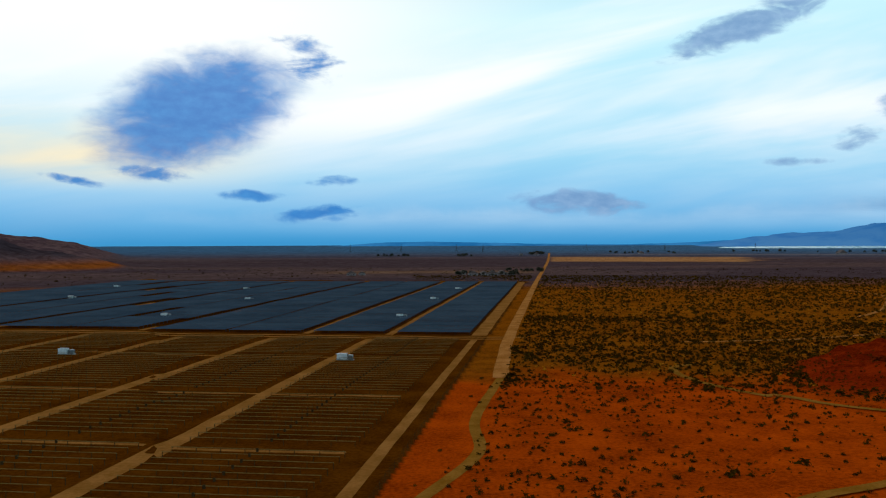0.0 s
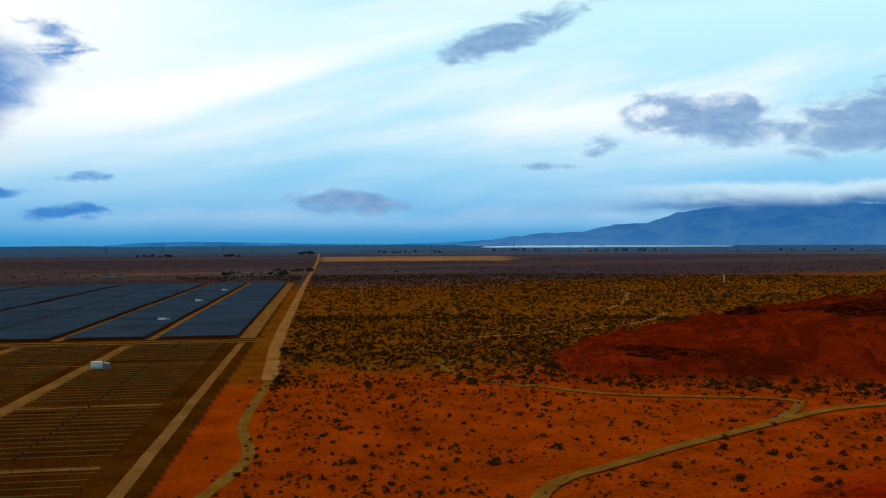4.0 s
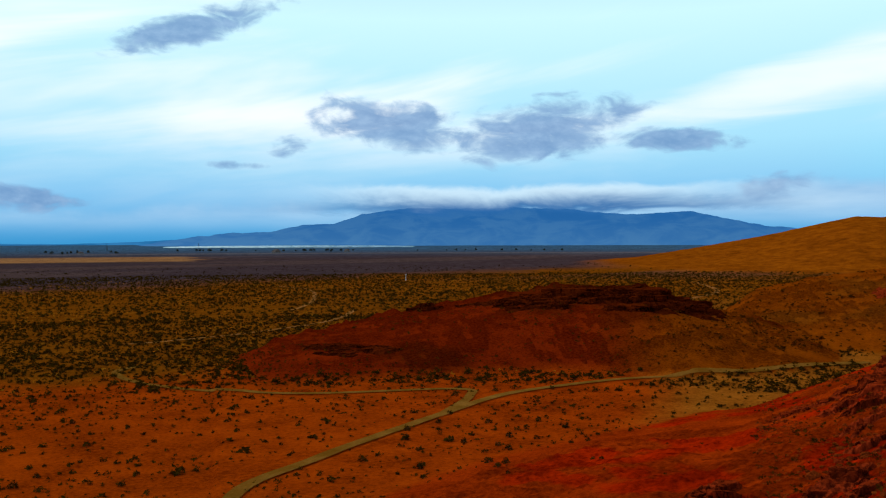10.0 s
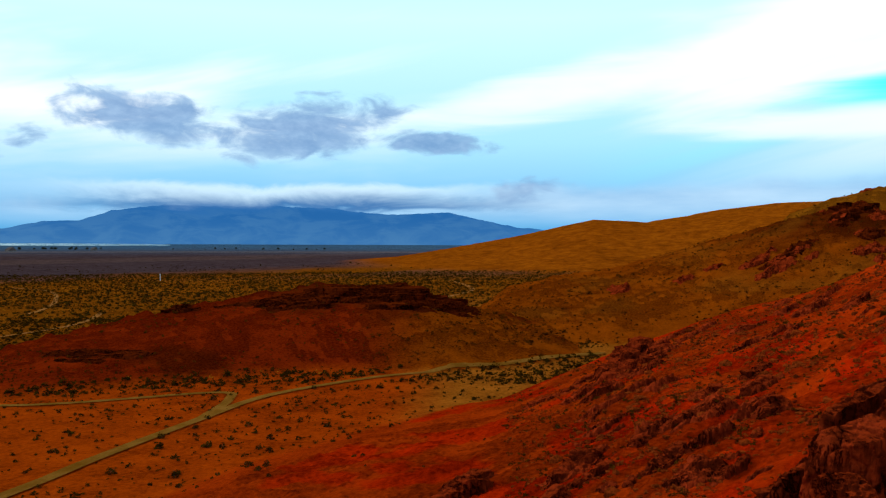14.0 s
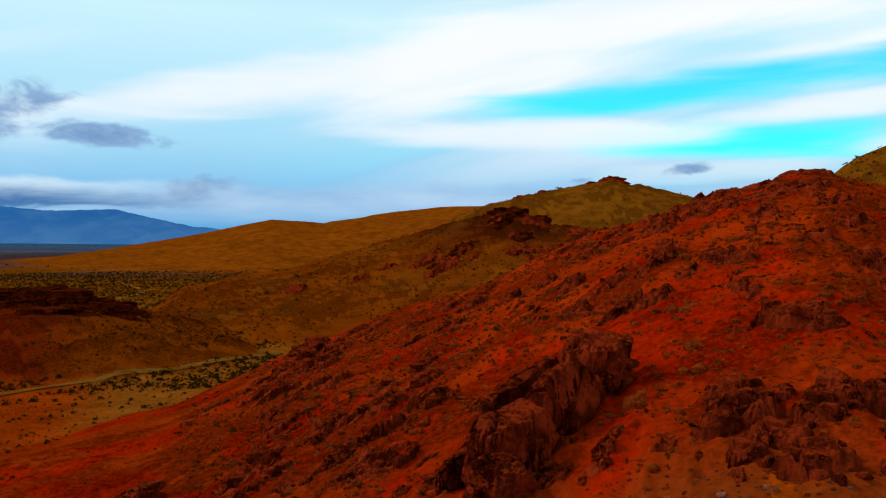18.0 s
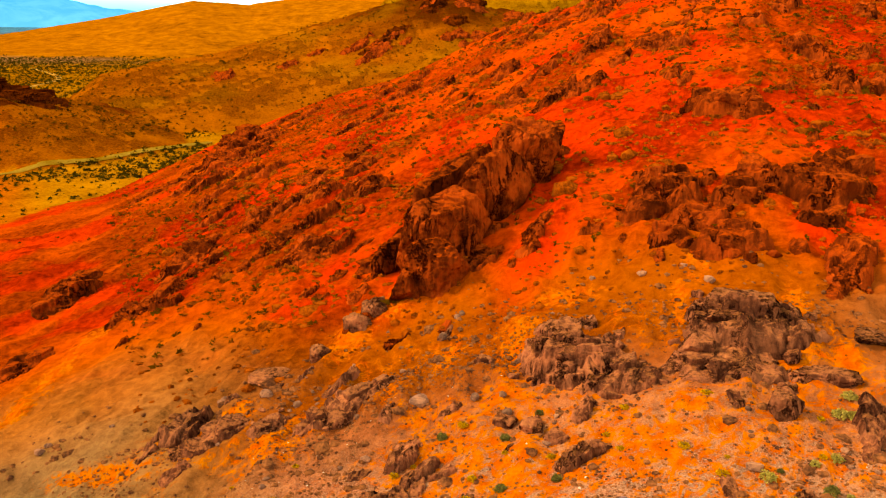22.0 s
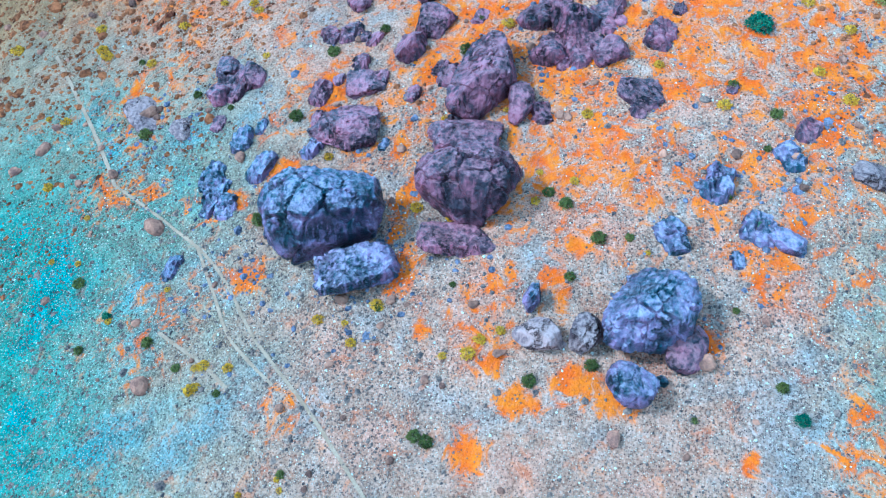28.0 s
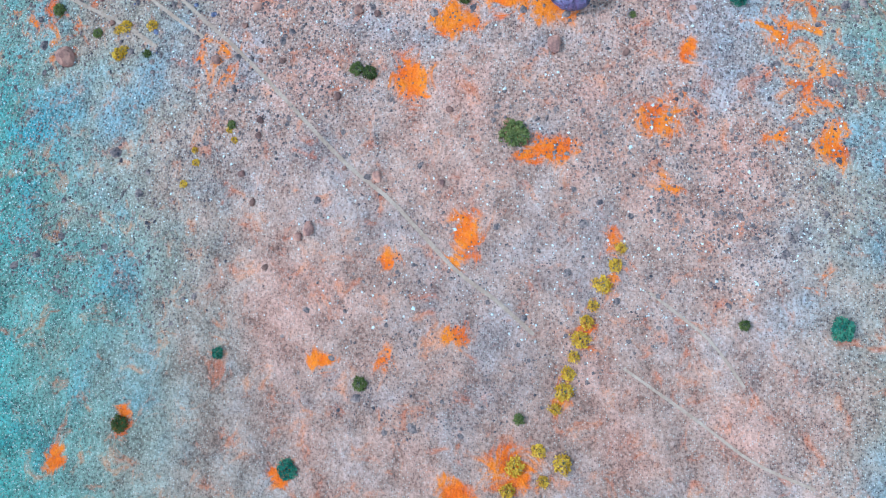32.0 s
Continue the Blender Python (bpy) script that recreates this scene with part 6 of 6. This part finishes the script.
for k in range(150):
    a, r = radians(rnd.uniform(40, 116)), rnd.uniform(14, 56)
    x, y = r * math.sin(a), r * math.cos(a)
    bush(x, y, rnd.uniform(0.25, 0.6) * (1 + r / 60), k, "small tufted desert shrub among stones", NEAR_CROWNS[k % 4 // 2 * 2] if k % 3 == 0 else STRAW[k % 3], "small shrubs below", "shrub")
for k in range(22):
    a, r = radians(rnd.gauss(105, 2.5)), rnd.uniform(40, 60)
    x, y = r * math.sin(a), r * math.cos(a)
    bush(x, y, rnd.uniform(0.6, 1.3), k, "rounded yellow-green desert shrub among stones", PALE_CROWNS[k % 3], "yellow-green shrubs", "shrub")
for k, (x, y) in enumerate([(7.6, -6.0), (7.0, -5.8), (6.3, -5.4), (5.6, -5.1), (5.0, -4.9), (4.4, -4.7), (3.8, -4.5), (3.2, -4.3), (2.6, -4.2), (2.0, -3.9), (0.6, -3.4), (0.0, -2.6), (-0.4, -3.6), (-0.8, -2.4), (0.2, -4.2)]):
    tuft = bush(x, y, 0.55 + 0.14 * (k % 3), k, "small tuft of dry yellow grass", STRAW[k % 3], "tufts of dry grass", "grass_tuft")
# ---------------------------------------------------------------- the far plain and the mountains
def far_xy(bearing, r):
    return r * math.sin(radians(bearing)), r * math.cos(radians(bearing))


def ridge_backdrop(name, lo, hi, heights, r, material, label, depth=170.0, seed=0, jag=6.0):
    """A far range: rows of vertices from its foot to its crest, set back as they rise."""
    az = np.arange(lo, hi, 0.12)
    tops = EYE + r * np.tan(np.radians(knots(az, heights)))
    rows = 9
    verts = []
    for k in range(rows):
        t = k / (rows - 1)
        rr = r - depth * (1 - t)
        x, y = rr * np.sin(np.radians(az)), rr * np.cos(np.radians(az))
        foot = 20.0
        z = foot + (tops - foot) * t ** 0.8
        z = z + jag * (t > 0) * (fbm(az, az * 0 + k * 0.6, 1.1, 4, seed) + 0.5 * fbm(az, az * 0 + k, 0.35, 2, seed + 5)) * min(1.0, t * 2)
        verts.append(np.stack([x, y, z], 1))
    n_az = len(az)
    faces = [(k * n_az + i, k * n_az + i + 1, (k + 1) * n_az + i + 1, (k + 1) * n_az + i) for k in range(rows - 1) for i in range(n_az - 1)]
    return tagged(new(name, big_mesh(name, np.concatenate(verts), faces, material, True)), label, "mountain", kind="structure")


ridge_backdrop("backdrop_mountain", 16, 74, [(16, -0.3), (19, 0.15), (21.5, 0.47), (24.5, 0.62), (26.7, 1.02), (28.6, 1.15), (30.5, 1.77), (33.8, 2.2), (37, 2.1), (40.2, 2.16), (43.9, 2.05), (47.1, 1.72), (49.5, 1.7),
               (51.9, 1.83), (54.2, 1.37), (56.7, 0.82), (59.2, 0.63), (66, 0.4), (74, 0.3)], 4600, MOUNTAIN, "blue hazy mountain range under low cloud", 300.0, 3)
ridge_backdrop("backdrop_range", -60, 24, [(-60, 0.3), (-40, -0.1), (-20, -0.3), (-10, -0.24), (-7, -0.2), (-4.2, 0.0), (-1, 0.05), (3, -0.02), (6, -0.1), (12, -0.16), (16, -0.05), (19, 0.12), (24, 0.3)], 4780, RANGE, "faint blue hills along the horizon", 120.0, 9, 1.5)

def cloud_bank():
    m = bpy.data.materials.new("low_cloud")
    m.use_nodes = True
    k = Nodes(m.node_tree)
    at = k.add("ShaderNodeTexCoord").outputs["Object"]
    place = k.add("ShaderNodeSeparateXYZ")
    k.put(place.inputs[0], at)
    stretched = k.add("ShaderNodeMapping")
    k.put(stretched.inputs[0], at)
    stretched.inputs["Scale"].default_value = (1, 1, 3.0)
    puff = k.noise(stretched.outputs[0], 0.0022, 7.0, 0.6, 0.6)
    height = k.math("ADD", place.outputs[2], k.math("MULTIPLY", k.math("SUBTRACT", puff, 0.5), 150.0))
    bearing = k.math("MULTIPLY", k.math("ARCTAN2", place.outputs[0], place.outputs[1]), 57.2958)
    body = k.math("MULTIPLY", k.span(height, 172.0, 222.0), k.span(height, 345.0, 300.0))
    body = k.math("MULTIPLY", body, k.math("MULTIPLY", k.span(bearing, 62.0, 46.0), k.span(bearing, 22.0, 36.0)))
    # the cloud glows by itself, its shaded underside and bright top painted in
    glow = k.add("ShaderNodeEmission")
    k.put(glow.inputs[0], k.mix(k.span(height, 205.0, 312.0), (0.024, 0.14, 0.4), (0.64, 0.85, 1.0)))
    clear = k.add("ShaderNodeBsdfTransparent")
    blend = k.add("ShaderNodeMixShader")
    k.put(blend.inputs[0], k.math("MULTIPLY", body, 0.93))
    k.tree.links.new(clear.outputs[0], blend.inputs[1])
    k.tree.links.new(glow.outputs[0], blend.inputs[2])
    k.tree.links.new(blend.outputs[0], k.add("ShaderNodeOutputMaterial").inputs[0])
    az = np.arange(8, 66, 0.5)
    verts = [(4250 * math.sin(radians(a)), 4250 * math.cos(radians(a)), z) for z in (130, 240, 380) for a in az]
    count = len(az)
    faces = [(r * count + i, r * count + i + 1, (r + 1) * count + i + 1, (r + 1) * count + i) for r in (0, 1) for i in range(count - 1)]
    return tagged(new("backdrop_cloud", mesh_of("cloud", verts, faces, m, True)), "low white cloud lying on the mountain tops", "cloud", kind="structure")


cloud_bank()

lake_az = np.linspace(17.8, 34.0, 60)
lake_verts = []
for edge in (0, 1):
    for b in lake_az:
        taper = math.sin(math.pi * (b - 17.8) / 16.2) ** 0.4
        rr = 4000 - 60 * taper if edge == 0 else 4000 + 250 * taper
        x, y = far_xy(b, rr)
        lake_verts.append((x, y, ground_at(x, y) + 1.0 + 3.0 * edge))
lake = mesh_of("lake", lake_verts, [(i + 60, i + 61, i + 1, i) for i in range(59)], LAKE)
tagged(new("water", lake), "pale dry lake gleaming at the foot of the mountains", "lake", kind="structure")

TREE_CROWN = [big_mesh("crown", *bush_shape(500 + k, 130, 0.5, 0.8, 0.13), TREE_LEAF) for k in range(4)]


def tree(x, y, h, k):
    t = thing("tree", "dark bushy tree far out on the plain", "tree", (x, y, ground_at(x, y)), 50 * k % 360, "far trees")
    part("trunk", rod(0.035 * h, 0.4 * h, TWIG, 6, 0.6), t)
    crown = part("crown", TREE_CROWN[k % 4], t, "", (0, 0, 0.2 * h))
    crown.scale = (0.95 * h, 0.95 * h, 0.8 * h)
    return t


rnd = random.Random(70)
k = 0
for lo, hi, r, spread, count, size in ((0.8, 5.4, 1420, 35, 30, 8.0), (4.2, 7.0, 1560, 40, 14, 9.0), (5.6, 6.9, 2950, 60, 14, 15.0), (-4.4, -2.2, 2750, 40, 10, 12.0), (0.8, 2.2, 2700, 40, 8, 12.0), (11, 16, 3100, 60, 14, 11.0), (24, 30, 3250, 70, 16, 12.0),
                                       (17.5, 24, 3300, 60, 12, 11.0), (34, 46, 3300, 60, 12, 10.0)):
    for _ in range(count):
        x, y = far_xy(rnd.uniform(lo, hi), r + rnd.uniform(-spread, spread))
        tree(x, y, size * rnd.uniform(0.6, 1.25), k)
        k += 1


def house(x, y, w, l, h, turn, label="small pale house with a low gable roof"):
    ob = thing("house", label, "house", (x, y, ground_at(x, y)), turn, "far houses")
    part("wall", box(w, l, h, WALL), ob)
    rise = 0.3 * w
    roof = [(-w * 0.55, -l * 0.54, h), (w * 0.55, -l * 0.54, h), (0, -l * 0.54, h + rise), (-w * 0.55, l * 0.54, h), (w * 0.55, l * 0.54, h), (0, l * 0.54, h + rise)]
    part("roof", mesh_of("roof", roof, [(0, 1, 2), (4, 3, 5), (0, 2, 5, 3), (2, 1, 4, 5), (1, 0, 3, 4)], ROOF), ob)
    for s in (-0.28, 0.28):
        part("window", box(w * 0.16, 0.08, h * 0.34, GLASS), ob, "", (s * w, -l / 2 - 0.04, h * 0.36))
    part("door", box(w * 0.12, 0.08, h * 0.7, ROOF), ob, "", (0, -l / 2 - 0.04, 0))
    return ob


for b, r, w, l, h, turn in ((1.2, 1440, 14, 9, 3.4, 10), (2.0, 1405, 16, 8, 3.4, -5), (2.7, 1425, 12, 9, 3.2, 20), (3.3, 1400, 18, 9, 3.6, 0), (3.9, 1445, 13, 9, 3.4, 30), (4.5, 1415, 12, 8, 3.2, 8), (-6.1, 1430, 15, 8, 3.2, 0), (-5.4, 1450, 11, 8, 3.0, 10)):
    house(*far_xy(b, r), w, l, h, turn)
for b, r, w, l, h, turn in ((6.2, 2900, 18, 10, 4, 0), (5.2, 2860, 12, 9, 3.5, 0), (24.9, 3020, 34, 14, 4, 25), (13.0, 3050, 18, 10, 3.5, 10), (29.5, 3180, 24, 12, 3.5, 30)):
    house(*far_xy(b, r), w, l, h, turn, "long pale farm building on the far plain")


def pylon(x, y, h, turn):
    ob = thing("power_pylon", "steel lattice power pylon on the far plain", "pylon", (x, y, ground_at(x, y)), turn, "power pylons")
    for sx in (-1, 1):
        for sy in (-1, 1):
            lean = math.degrees(math.atan2(0.09 * h, h))
            part("leg", rod(0.35, h, POST, 4, 0.5), ob, "", (sx * 0.1 * h, sy * 0.1 * h, 0), (sy * lean, -sx * lean, 0))
    for z, w in ((0.62, 0.5), (0.76, 0.42), (0.9, 0.3)):
        part("cross_arm", box(w * h, 0.5, 0.6, POST), ob, "", (0, 0, z * h))
    for z in (0.2, 0.4):
        part("brace", box(0.16 * h, 0.4, 0.4, POST), ob, "", (0, 0, z * h))
    return ob


for b, r in ((-6.16, 3500), (-2.79, 3500), (0.9, 3450), (2.67, 3400), (9.5, 3450), (14.5, 3500), (20.0, 3500)):
    pylon(*far_xy(b, r), 30.0, 80)

marker = thing("utility_pole", "pale utility pole with a crossbar in the scrub", "pole", (*far_xy(33.4, 1180), ground_at(*far_xy(33.4, 1180))))
part("pole", rod(0.5, 9.0, WHITE_BOX, 6, 0.7), marker)
part("crossbar", box(2.6, 0.4, 0.4, WHITE_BOX), marker, "", (0, 0, 7.8))
